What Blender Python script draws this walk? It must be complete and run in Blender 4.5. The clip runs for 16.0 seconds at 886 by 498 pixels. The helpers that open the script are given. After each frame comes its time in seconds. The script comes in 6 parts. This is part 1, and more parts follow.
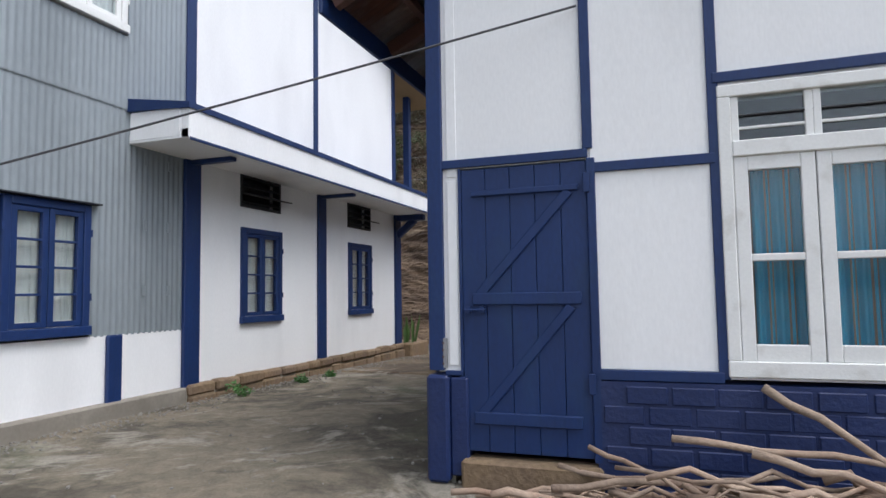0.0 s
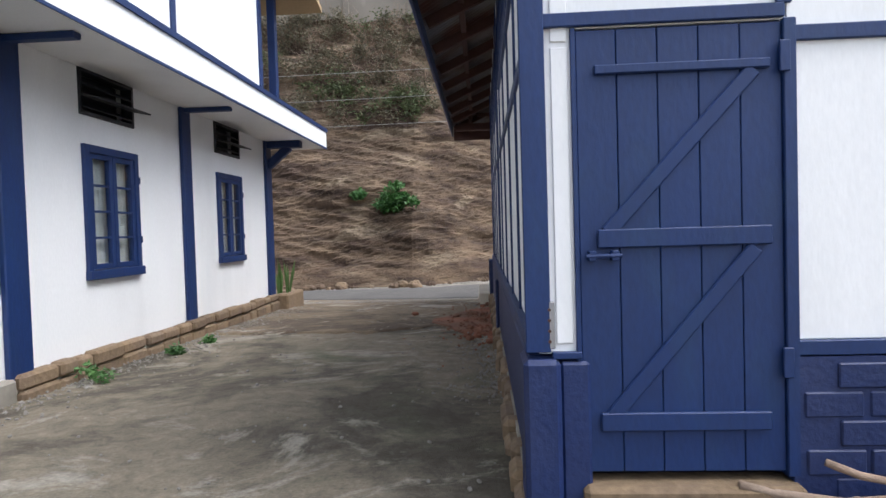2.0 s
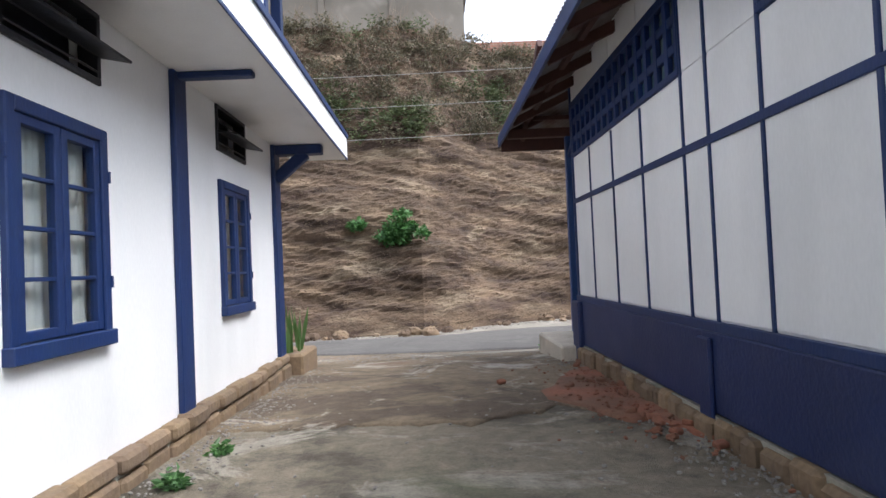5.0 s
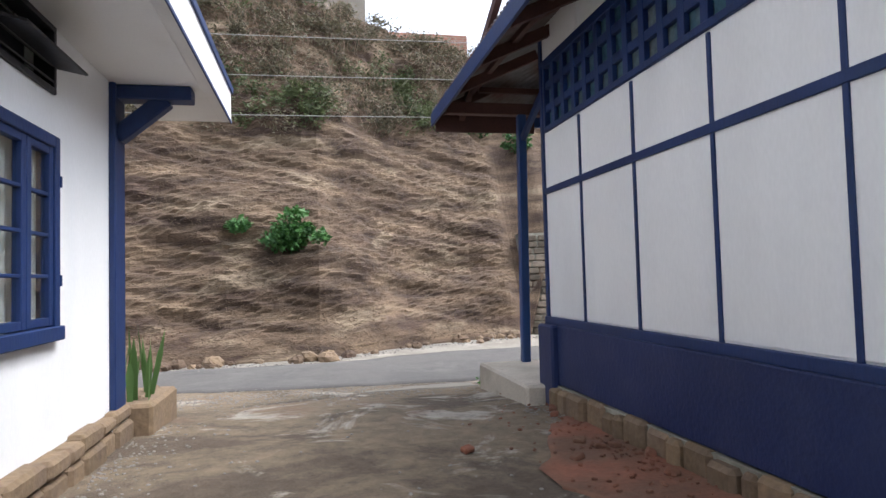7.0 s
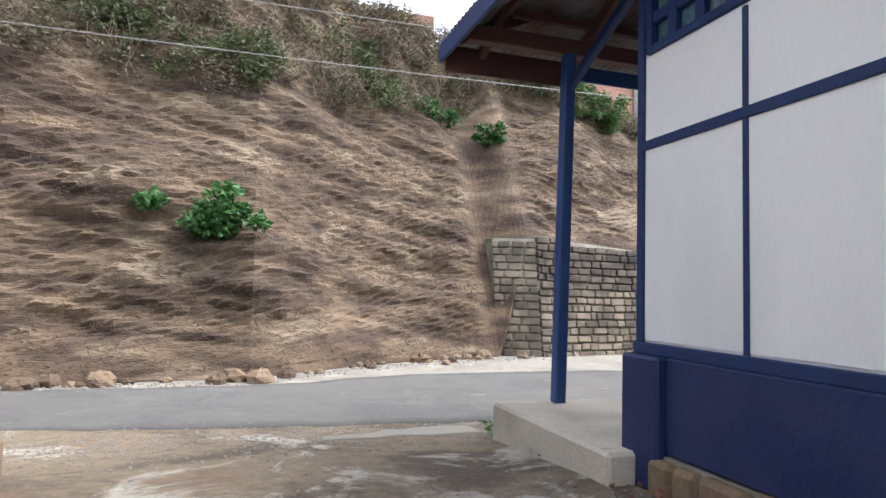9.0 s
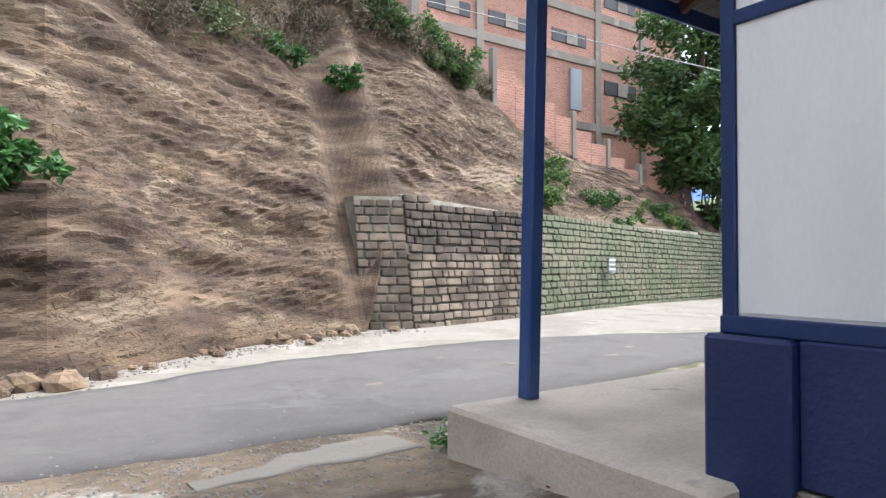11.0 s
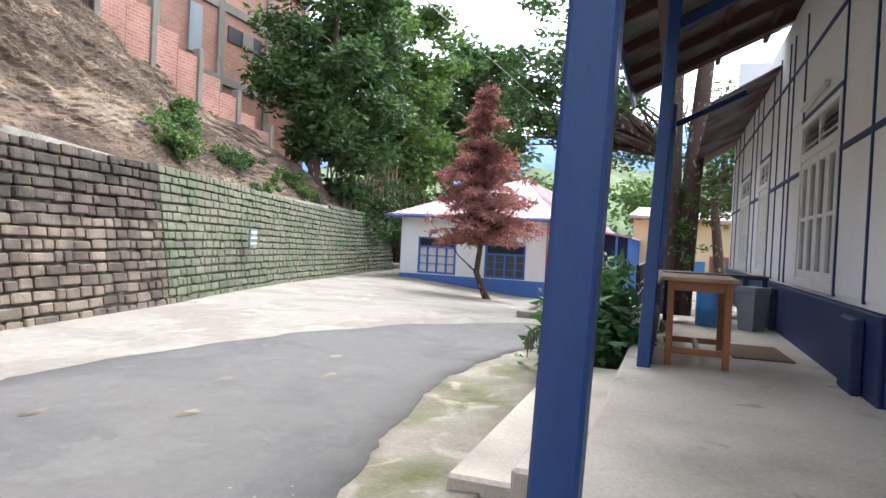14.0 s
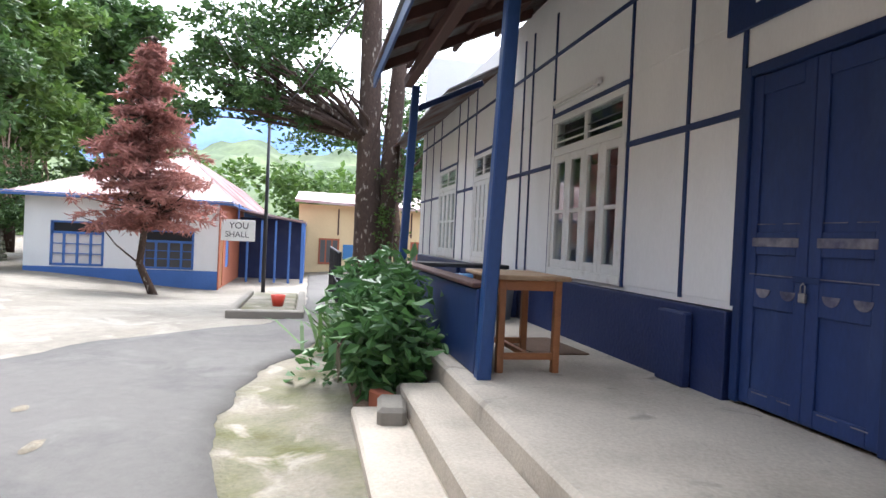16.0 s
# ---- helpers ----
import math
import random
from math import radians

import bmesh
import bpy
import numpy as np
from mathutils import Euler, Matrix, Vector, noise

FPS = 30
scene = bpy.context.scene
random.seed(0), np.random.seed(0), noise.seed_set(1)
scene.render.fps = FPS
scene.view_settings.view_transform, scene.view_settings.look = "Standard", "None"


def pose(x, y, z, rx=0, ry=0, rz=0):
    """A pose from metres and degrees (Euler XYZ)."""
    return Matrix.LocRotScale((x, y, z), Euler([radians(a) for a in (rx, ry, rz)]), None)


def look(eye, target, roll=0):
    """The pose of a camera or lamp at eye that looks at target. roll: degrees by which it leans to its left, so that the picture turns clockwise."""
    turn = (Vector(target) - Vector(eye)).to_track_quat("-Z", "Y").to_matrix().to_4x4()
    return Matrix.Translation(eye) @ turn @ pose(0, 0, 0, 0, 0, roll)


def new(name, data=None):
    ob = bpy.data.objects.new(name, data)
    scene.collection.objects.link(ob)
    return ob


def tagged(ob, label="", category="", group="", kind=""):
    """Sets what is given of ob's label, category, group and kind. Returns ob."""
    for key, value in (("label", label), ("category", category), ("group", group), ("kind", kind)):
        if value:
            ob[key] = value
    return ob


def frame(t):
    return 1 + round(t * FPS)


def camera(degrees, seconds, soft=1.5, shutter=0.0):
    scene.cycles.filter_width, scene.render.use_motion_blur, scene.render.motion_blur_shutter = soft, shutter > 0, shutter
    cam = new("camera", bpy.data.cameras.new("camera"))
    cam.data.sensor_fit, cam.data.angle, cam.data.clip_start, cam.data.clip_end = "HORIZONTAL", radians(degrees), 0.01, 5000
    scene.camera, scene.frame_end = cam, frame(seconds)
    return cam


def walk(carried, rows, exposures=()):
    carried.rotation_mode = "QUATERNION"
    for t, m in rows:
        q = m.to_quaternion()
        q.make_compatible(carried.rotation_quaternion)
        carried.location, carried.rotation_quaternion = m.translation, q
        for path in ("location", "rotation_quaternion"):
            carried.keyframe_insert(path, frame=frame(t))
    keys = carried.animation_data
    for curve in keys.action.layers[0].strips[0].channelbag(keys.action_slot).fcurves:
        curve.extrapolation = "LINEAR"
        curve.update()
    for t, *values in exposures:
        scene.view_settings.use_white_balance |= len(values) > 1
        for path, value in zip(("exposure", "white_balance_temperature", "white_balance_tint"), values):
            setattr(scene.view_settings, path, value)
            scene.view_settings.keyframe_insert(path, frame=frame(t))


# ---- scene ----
cam = camera(69.9, 16.0)
PATH = [
    (0, (-0.399, 0.465, 1.53), (-1.069, 2.345, 1.668), -0.9),
    (0.5, (-0.852, 0.719, 1.526), (-1.649, 2.55, 1.647), -0.3),
    (1, (-1.295, 0.93, 1.532), (-2.04, 2.786, 1.588), -2.2),
    (1.5, (-1.689, 1.32, 1.529), (-2.203, 3.251, 1.604), -1.9),
    (2, (-2.042, 1.755, 1.542), (-2.165, 3.75, 1.482), -1.7),
    (2.5, (-2.372, 2.13, 1.588), (-2.415, 4.129, 1.592), -2.2),
    (3, (-2.625, 2.601, 1.609), (-2.426, 4.591, 1.63), -0.3),
    (3.5, (-2.919, 3.015, 1.547), (-2.844, 5.013, 1.557), -2.3),
    (3.7, (-3.07, 3.231, 1.546), (-3.148, 5.229, 1.567), -1.9),
    (5.8, (-3.93, 5.414, 1.527), (-3.771, 7.404, 1.65), -0.8),
    (6, (-3.964, 5.689, 1.492), (-3.779, 7.673, 1.659), 0.2),
    (6.5, (-4.049, 6.281, 1.504), (-3.712, 8.249, 1.616), -1.7),
    (7, (-4.102, 6.874, 1.497), (-3.703, 8.832, 1.586), -1.5),
    (7.5, (-4.173, 7.464, 1.511), (-3.657, 9.397, 1.541), -0.8),
    (8, (-4.238, 8.126, 1.499), (-3.781, 10.072, 1.518), -3.3),
    (8.2, (-4.272, 8.403, 1.476), (-3.763, 10.335, 1.568), -1.4),
    (10.5, (-4.267, 10.89, 1.263), (-3.493, 12.729, 1.399), 2.5),
    (11, (-4.304, 11.32, 1.312), (-3.185, 12.977, 1.349), -0.0),
    (11.5, (-4.197, 11.896, 1.314), (-2.927, 13.44, 1.361), 1.1),
    (12, (-4.02, 12.385, 1.35), (-2.507, 13.694, 1.336), 0.4),
    (12.5, (-3.739, 12.793, 1.338), (-2.13, 13.979, 1.398), -1.3),
    (13, (-3.463, 13.253, 1.347), (-1.663, 14.124, 1.369), -1.0),
    (13.5, (-3.175, 13.684, 1.393), (-1.289, 14.35, 1.403), -2.1),
    (14, (-2.9, 14.18, 1.37), (-1.019, 14.858, 1.342), 2.8),
    (14.5, (-2.655, 14.589, 1.401), (-0.719, 15.087, 1.353), -1.3),
    (15, (-2.349, 14.904, 1.393), (-0.355, 15.055, 1.38), -0.6),
    (15.5, (-2.032, 15.223, 1.367), (-0.057, 14.908, 1.374), 3.8),
    (16, (-1.845, 15.59, 1.403), (0.112, 15.177, 1.374), 2.6),
]
walk(cam, [(t, look(eye, target, roll)) for t, eye, target, roll in PATH],
     exposures=[(0, 0.88, 6000, 10), (1.5, 1.25, 6000, 10), (3.5, 1.65, 6000, 10), (7.0, 1.85, 6000, 10), (10.5, 2.2, 6000, 10), (12.5, 2.15, 6000, 10), (13.5, 2.35, 6000, 10), (14.0, 2.3, 6000, 10), (16.0, 2.5, 6000, 10)])

# ---- world and light: a bright, overcast hill-country day ----
world = bpy.data.worlds.new("overcast_sky")
scene.world = world
world.use_nodes = True
wn = world.node_tree.nodes
sky = wn.new("ShaderNodeTexSky")
sky.sky_type, sky.sun_disc = "NISHITA", False
sky.sun_elevation, sky.sun_rotation = radians(60), radians(104)
sky.dust_density, sky.ozone_density = 4.0, 1.0
hazy = wn.new("ShaderNodeHueSaturation")
hazy.inputs["Saturation"].default_value = 0.35
world.node_tree.links.new(sky.outputs[0], hazy.inputs["Color"])
world.node_tree.links.new(hazy.outputs[0], wn["Background"].inputs["Color"])
wn["Background"].inputs["Strength"].default_value = 0.15
sun = new("sun", bpy.data.lights.new("sun", "SUN"))
sun.data.energy, sun.data.angle, sun.data.color = 0.5, radians(35), (1.0, 0.95, 0.88)
sun.matrix_basis = look((0, 0, 30), (-10.0, 2.5, 30 - 18.0))


# ---- materials ----
def material(name, base, rough=0.8, vary=0.15, scale=3.0, fine=40.0, bump=0.15, metal=0.0, second=None, spread=0.5, second_scale=1.2,
             per_object=0.0, stretch=(1, 1, 1), edge=0.12, third=None, third_scale=1.0, third_spread=0.58):
    """Procedural paint, stone or earth: base colour with two scales of variation, blotches of a second colour, fine relief."""
    m = bpy.data.materials.new(name)
    m.use_nodes = True
    n, l = m.node_tree.nodes, m.node_tree.links
    p = n["Principled BSDF"]
    p.inputs["Roughness"].default_value, p.inputs["Metallic"].default_value = rough, metal
    geo = n.new("ShaderNodeNewGeometry")
    mp = n.new("ShaderNodeMapping")
    mp.inputs["Scale"].default_value = stretch
    l.new(geo.outputs["Position"], mp.inputs["Vector"])

    def noise_node(s, detail=4.0):
        t = n.new("ShaderNodeTexNoise")
        t.inputs["Scale"].default_value, t.inputs["Detail"].default_value = s, detail
        l.new(mp.outputs[0], t.inputs["Vector"])
        return t
    big, small = noise_node(scale), noise_node(fine, 6.0)
    add = n.new("ShaderNodeMath")
    add.operation = "ADD"
    l.new(big.outputs[0], add.inputs[0]), l.new(small.outputs[0], add.inputs[1])
    rng = n.new("ShaderNodeMapRange")
    rng.inputs[1].default_value, rng.inputs[2].default_value = 0.6, 1.4
    rng.inputs[3].default_value, rng.inputs[4].default_value = 1 - vary, 1 + vary
    l.new(add.outputs[0], rng.inputs[0])
    value = rng.outputs[0]
    if per_object:
        info = n.new("ShaderNodeObjectInfo")
        r2 = n.new("ShaderNodeMapRange")
        r2.inputs[3].default_value, r2.inputs[4].default_value = 1 - per_object, 1 + per_object
        l.new(info.outputs["Random"], r2.inputs[0])
        mul = n.new("ShaderNodeMath")
        mul.operation = "MULTIPLY"
        l.new(value, mul.inputs[0]), l.new(r2.outputs[0], mul.inputs[1])
        value = mul.outputs[0]
    colour = None
    if second:
        mask = noise_node(second_scale, 8.0)
        r3 = n.new("ShaderNodeMapRange")
        r3.inputs[1].default_value, r3.inputs[2].default_value = spread - edge, spread + edge
        l.new(mask.outputs[0], r3.inputs[0])
        mix = n.new("ShaderNodeMix")
        mix.data_type = "RGBA"
        mix.inputs[6].default_value, mix.inputs[7].default_value = (*base, 1), (*second, 1)
        l.new(r3.outputs[0], mix.inputs[0])
        colour = mix.outputs[2]
    if third:
        mask = noise_node(third_scale, 10.0)
        mask.inputs["Distortion"].default_value = 0.6
        r4 = n.new("ShaderNodeMapRange")
        r4.inputs[1].default_value, r4.inputs[2].default_value = third_spread - 0.05, third_spread + 0.05
        l.new(mask.outputs[0], r4.inputs[0])
        mix3 = n.new("ShaderNodeMix")
        mix3.data_type = "RGBA"
        l.new(colour, mix3.inputs[6])
        mix3.inputs[7].default_value = (*third, 1)
        l.new(r4.outputs[0], mix3.inputs[0])
        colour = mix3.outputs[2]
    sc = n.new("ShaderNodeVectorMath")
    sc.operation = "SCALE"
    if colour:
        l.new(colour, sc.inputs[0])
    else:
        sc.inputs[0].default_value = base
    l.new(value, sc.inputs["Scale"])
    l.new(sc.outputs[0], p.inputs["Base Color"])
    if bump:
        b = n.new("ShaderNodeBump")
        b.inputs["Strength"].default_value, b.inputs["Distance"].default_value = bump, 0.02
        l.new(add.outputs[0], b.inputs["Height"])
        l.new(b.outputs[0], p.inputs["Normal"])
    return m


def foliage(name, base, dark, rough=0.55):
    """Leaves: each leaf has its own shade, some light passes through."""
    m = bpy.data.materials.new(name)
    m.use_nodes = True
    n, l = m.node_tree.nodes, m.node_tree.links
    p = n["Principled BSDF"]
    geo = n.new("ShaderNodeNewGeometry")
    big = n.new("ShaderNodeTexNoise")
    big.inputs["Scale"].default_value = 0.7
    l.new(geo.outputs["Position"], big.inputs["Vector"])
    add = n.new("ShaderNodeMath")
    add.operation, add.use_clamp = "MULTIPLY_ADD", True
    add.inputs[1].default_value = 0.75
    l.new(geo.outputs["Random Per Island"], add.inputs[0])
    sub = n.new("ShaderNodeMath")
    sub.operation = "SUBTRACT"
    sub.inputs[1].default_value = 0.35
    l.new(big.outputs[0], sub.inputs[0])
    l.new(sub.outputs[0], add.inputs[2])
    mix = n.new("ShaderNodeMix")
    mix.data_type = "RGBA"
    mix.inputs[6].default_value, mix.inputs[7].default_value = (*dark, 1), (*base, 1)
    l.new(add.outputs[0], mix.inputs[0])
    l.new(mix.outputs[2], p.inputs["Base Color"])
    p.inputs["Roughness"].default_value = rough
    t = n.new("ShaderNodeBsdfTranslucent")
    l.new(mix.outputs[2], t.inputs["Color"])
    ms = n.new("ShaderNodeMixShader")
    ms.inputs[0].default_value = 0.3
    l.new(p.outputs[0], ms.inputs[1]), l.new(t.outputs[0], ms.inputs[2])
    l.new(ms.outputs[0], n["Material Output"].inputs["Surface"])
    return m


def glass(name, tint=(0.9, 0.95, 0.95), rough=0.03, alpha=0.35):
    m = bpy.data.materials.new(name)
    m.use_nodes = True
    n, l = m.node_tree.nodes, m.node_tree.links
    clear = n.new("ShaderNodeBsdfTransparent")
    clear.inputs[0].default_value = (*tint, 1)
    gloss = n.new("ShaderNodeBsdfGlossy")
    gloss.inputs["Roughness"].default_value = rough
    fr = n.new("ShaderNodeLayerWeight")
    fr.inputs[0].default_value = 0.25
    ad = n.new("ShaderNodeMath")
    ad.operation = "MULTIPLY_ADD"
    ad.inputs[1].default_value, ad.inputs[2].default_value = 0.30, alpha * 0.15
    l.new(fr.outputs["Facing"], ad.inputs[0])
    ms = n.new("ShaderNodeMixShader")
    l.new(ad.outputs[0], ms.inputs[0])
    l.new(clear.outputs[0], ms.inputs[1]), l.new(gloss.outputs[0], ms.inputs[2])
    l.new(ms.outputs[0], n["Material Output"].inputs["Surface"])
    return m


def ground_surface(name, base, dark, pale, tint, grain=0.57):
    """Trodden cement or dirt: sharp-edged stains, pale worn crusts, tinted patches and coarse aggregate."""
    m = bpy.data.materials.new(name)
    m.use_nodes = True
    n, l = m.node_tree.nodes, m.node_tree.links
    p = n["Principled BSDF"]
    p.inputs["Roughness"].default_value = 0.9
    geo = n.new("ShaderNodeNewGeometry")

    def layer(scale, detail, rough, warp, low, high):
        t = n.new("ShaderNodeTexNoise")
        t.inputs["Scale"].default_value, t.inputs["Detail"].default_value = scale, detail
        t.inputs["Roughness"].default_value, t.inputs["Distortion"].default_value = rough, warp
        l.new(geo.outputs["Position"], t.inputs["Vector"])
        r = n.new("ShaderNodeMapRange")
        r.inputs[1].default_value, r.inputs[2].default_value = low, high
        l.new(t.outputs[0], r.inputs[0])
        return r.outputs[0]

    def blend(fac, a, b):
        x = n.new("ShaderNodeMix")
        x.data_type = "RGBA"
        l.new(fac, x.inputs[0])
        if isinstance(a, tuple):
            x.inputs[6].default_value = (*a, 1)
        else:
            l.new(a, x.inputs[6])
        x.inputs[7].default_value = (*b, 1)
        return x.outputs[2]
    colour = blend(layer(0.6, 12, 0.68, 0.4, 0.48, 0.57), base, dark)
    colour = blend(layer(0.9, 12, 0.70, 0.8, 0.54, 0.60), colour, pale)
    colour = blend(layer(0.45, 10, 0.66, 0.3, 0.56, 0.70), colour, tint)
    grit = layer(55.0, 8, 0.75, 0.0, 0.25, 0.75)
    coarse = layer(7.0, 8, 0.7, 0.5, 0.25, 0.75)
    add = n.new("ShaderNodeMath")
    add.operation = "ADD"
    l.new(grit, add.inputs[0]), l.new(coarse, add.inputs[1])
    shade = n.new("ShaderNodeMapRange")
    shade.inputs[1].default_value, shade.inputs[2].default_value = 0.3, 1.7
    shade.inputs[3].default_value, shade.inputs[4].default_value = 1 - grain, 1 + grain
    l.new(add.outputs[0], shade.inputs[0])
    sc = n.new("ShaderNodeVectorMath")
    sc.operation = "SCALE"
    l.new(colour, sc.inputs[0]), l.new(shade.outputs[0], sc.inputs["Scale"])
    l.new(sc.outputs[0], p.inputs["Base Color"])
    b = n.new("ShaderNodeBump")
    b.inputs["Strength"].default_value, b.inputs["Distance"].default_value = grain, 0.02
    l.new(add.outputs[0], b.inputs["Height"])
    l.new(b.outputs[0], p.inputs["Normal"])
    return m


def brickwork(name, one, two, joint):
    """Far brick walling: courses of real brick size on any upright face."""
    m = bpy.data.materials.new(name)
    m.use_nodes = True
    n, l = m.node_tree.nodes, m.node_tree.links
    p = n["Principled BSDF"]
    p.inputs["Roughness"].default_value = 0.9
    geo, sep, com = n.new("ShaderNodeNewGeometry"), n.new("ShaderNodeSeparateXYZ"), n.new("ShaderNodeCombineXYZ")
    l.new(geo.outputs["Position"], sep.inputs[0])
    add = n.new("ShaderNodeMath")
    add.operation = "ADD"
    l.new(sep.outputs[0], add.inputs[0]), l.new(sep.outputs[1], add.inputs[1])
    l.new(add.outputs[0], com.inputs[0]), l.new(sep.outputs[2], com.inputs[1])
    t = n.new("ShaderNodeTexBrick")
    t.inputs["Scale"].default_value = 1.0
    t.inputs["Brick Width"].default_value, t.inputs["Row Height"].default_value, t.inputs["Mortar Size"].default_value = 0.25, 0.095, 0.009
    t.inputs["Color1"].default_value, t.inputs["Color2"].default_value, t.inputs["Mortar"].default_value = (*one, 1), (*two, 1), (*joint, 1)
    l.new(com.outputs[0], t.inputs["Vector"])
    big = n.new("ShaderNodeTexNoise")
    big.inputs["Scale"].default_value, big.inputs["Detail"].default_value = 0.5, 8.0
    l.new(geo.outputs["Position"], big.inputs["Vector"])
    r = n.new("ShaderNodeMapRange")
    r.inputs[1].default_value, r.inputs[2].default_value, r.inputs[3].default_value, r.inputs[4].default_value = 0.3, 0.7, 0.7, 1.2
    l.new(big.outputs[0], r.inputs[0])
    sc = n.new("ShaderNodeVectorMath")
    sc.operation = "SCALE"
    l.new(t.outputs["Color"], sc.inputs[0]), l.new(r.outputs[0], sc.inputs["Scale"])
    l.new(sc.outputs[0], p.inputs["Base Color"])
    return m


WHITE = material("white_distemper", (0.79, 0.79, 0.79), 0.75, 0.05, 1.5, 60, 0.06, second=(0.66, 0.66, 0.66), spread=0.64, second_scale=0.8, stretch=(1, 1, 0.35))
WHITE_WOOD = material("white_gloss_wood", (0.72, 0.72, 0.70), 0.45, 0.06, 4, 60, 0.08, second=(0.5, 0.48, 0.44), spread=0.7, second_scale=6)
NAVY = material("navy_wall_paint", (0.005, 0.017, 0.082), 0.55, 0.22, 1.3, 35, 0.25, second=(0.016, 0.028, 0.095), spread=0.58, second_scale=2.5)
BLUE = material("blue_gloss_paint", (0.003, 0.021, 0.098), 0.55, 0.2, 3, 45, 0.12, second=(0.007, 0.030, 0.10), spread=0.66, second_scale=5, stretch=(1, 1, 0.4))
# Veranda door blue, painted lighter to offset the shade there; blotches vary it.
LIFTED_BLUE = material("lifted_door_blue", (0.009, 0.030, 0.125), 0.6, 0.2, 2.5, 40, 0.15, second=(0.024, 0.050, 0.15), spread=0.6, second_scale=4, stretch=(1, 1, 0.35))
SCUFF = material("worn_pale_primer", (0.19, 0.18, 0.21), 0.8, 0.3, 5, 40, 0.2, second=(0.08, 0.08, 0.13), spread=0.5, second_scale=9)
POST_BLUE = material("mid_blue_post_paint", (0.012, 0.048, 0.17), 0.42, 0.14, 3, 45, 0.12, second=(0.022, 0.062, 0.18), spread=0.62, second_scale=6, stretch=(1, 1, 0.4))
HOUSE_BLUE = material("pale_blue_dado_paint", (0.06, 0.15, 0.42), 0.6, 0.12, 1, 20)
GALV = material("weathered_galvanised_sheet", (0.25, 0.28, 0.30), 0.6, 0.12, 1.2, 25, 0.05, metal=0.15, second=(0.19, 0.215, 0.235), spread=0.6, second_scale=1.0, stretch=(1, 1, 0.3))
ROOF_UNDER = material("rusty_roof_sheet", (0.22, 0.22, 0.23), 0.55, 0.2, 1.5, 20, 0.1, metal=0.3, second=(0.12, 0.05, 0.035), spread=0.52, second_scale=1.6)
ROOF_PALE = material("faded_pink_roof_sheet", (0.40, 0.30, 0.295), 0.5, 0.12, 1, 12, 0.1, second=(0.26, 0.11, 0.10), spread=0.55, second_scale=0.6)
RAFTER = material("dark_red_brown_timber", (0.07, 0.028, 0.022), 0.7, 0.25, 4, 40, 0.2)
TIMBER = material("brown_varnished_timber", (0.30, 0.115, 0.04), 0.5, 0.2, 3, 30, 0.15, stretch=(1, 1, 4))
TABLETOP = material("worn_tabletop", (0.40, 0.27, 0.16), 0.55, 0.2, 4, 30, 0.15, second=(0.2, 0.1, 0.05), spread=0.6, second_scale=4)
CONCRETE = ground_surface("stained_alley_concrete", (0.185, 0.155, 0.112), (0.082, 0.069, 0.049), (0.275, 0.248, 0.20), (0.10, 0.098, 0.058))
SANDY = ground_surface("sandy_dirt_crust", (0.195, 0.148, 0.098), (0.10, 0.074, 0.05), (0.35, 0.315, 0.26), (0.17, 0.098, 0.062))
PALE_CONCRETE = material("pale_concrete", (0.225, 0.202, 0.168), 0.85, 0.12, 0.8, 25, 0.25, second=(0.17, 0.15, 0.122), spread=0.55, second_scale=0.5, third=(0.28, 0.255, 0.215), third_scale=0.7, third_spread=0.6)
VERANDA_MAT = material("veranda_cement_screed", (0.50, 0.44, 0.355), 0.8, 0.2, 1.6, 45, 0.3, second=(0.33, 0.285, 0.225), spread=0.6, second_scale=0.9, third=(0.24, 0.21, 0.17), third_scale=2.6, third_spread=0.68)
ASPHALT = ground_surface("worn_asphalt", (0.102, 0.095, 0.088), (0.082, 0.077, 0.073), (0.115, 0.108, 0.10), (0.108, 0.10, 0.09), 0.2)
APRON = ground_surface("dusty_concrete_apron", (0.235, 0.212, 0.178), (0.19, 0.168, 0.138), (0.275, 0.25, 0.212), (0.20, 0.175, 0.135), 0.3)
GRAVEL_MAT = material("broken_gravel_stone", (0.28, 0.26, 0.23), 0.9, 0.2, 3, 30, 0.3, per_object=0.3)
EARTH = material("dry_earth_bank", (0.148, 0.102, 0.064), 0.95, 0.6, 1.8, 26, 1.0, second=(0.055, 0.034, 0.023), spread=0.50, second_scale=1.3, stretch=(0.55, 1, 2.4), third=(0.20, 0.15, 0.10), third_scale=0.8, third_spread=0.6)
TOPSOIL = material("weedy_hill_ground", (0.12, 0.10, 0.05), 0.95, 0.3, 1, 10, 0.8, second=(0.05, 0.07, 0.02), spread=0.5, second_scale=0.6)
DIRT_RED = material("crushed_red_brick_dirt", (0.24, 0.095, 0.055), 0.95, 0.25, 3, 30, 0.5, second=(0.15, 0.08, 0.05), spread=0.5, second_scale=2)
STONE = material("rubble_foundation_stone", (0.21, 0.145, 0.085), 0.9, 0.35, 3, 25, 0.5, second=(0.15, 0.105, 0.07), spread=0.52, second_scale=3, per_object=0.2)
# Darker copy of the wall stone: shadow on the upper courses, as colour.
RETAIN_SHADED = material("shaded_retaining_stone", (0.105, 0.082, 0.062), 0.95, 0.4, 3, 22, 0.6, second=(0.045, 0.036, 0.028), spread=0.5, second_scale=2.5, per_object=0.35)
RETAIN = material("retaining_wall_stone", (0.20, 0.160, 0.118), 0.9, 0.25, 3, 22, 0.5, second=(0.085, 0.068, 0.048), spread=0.5, second_scale=2, per_object=0.28)
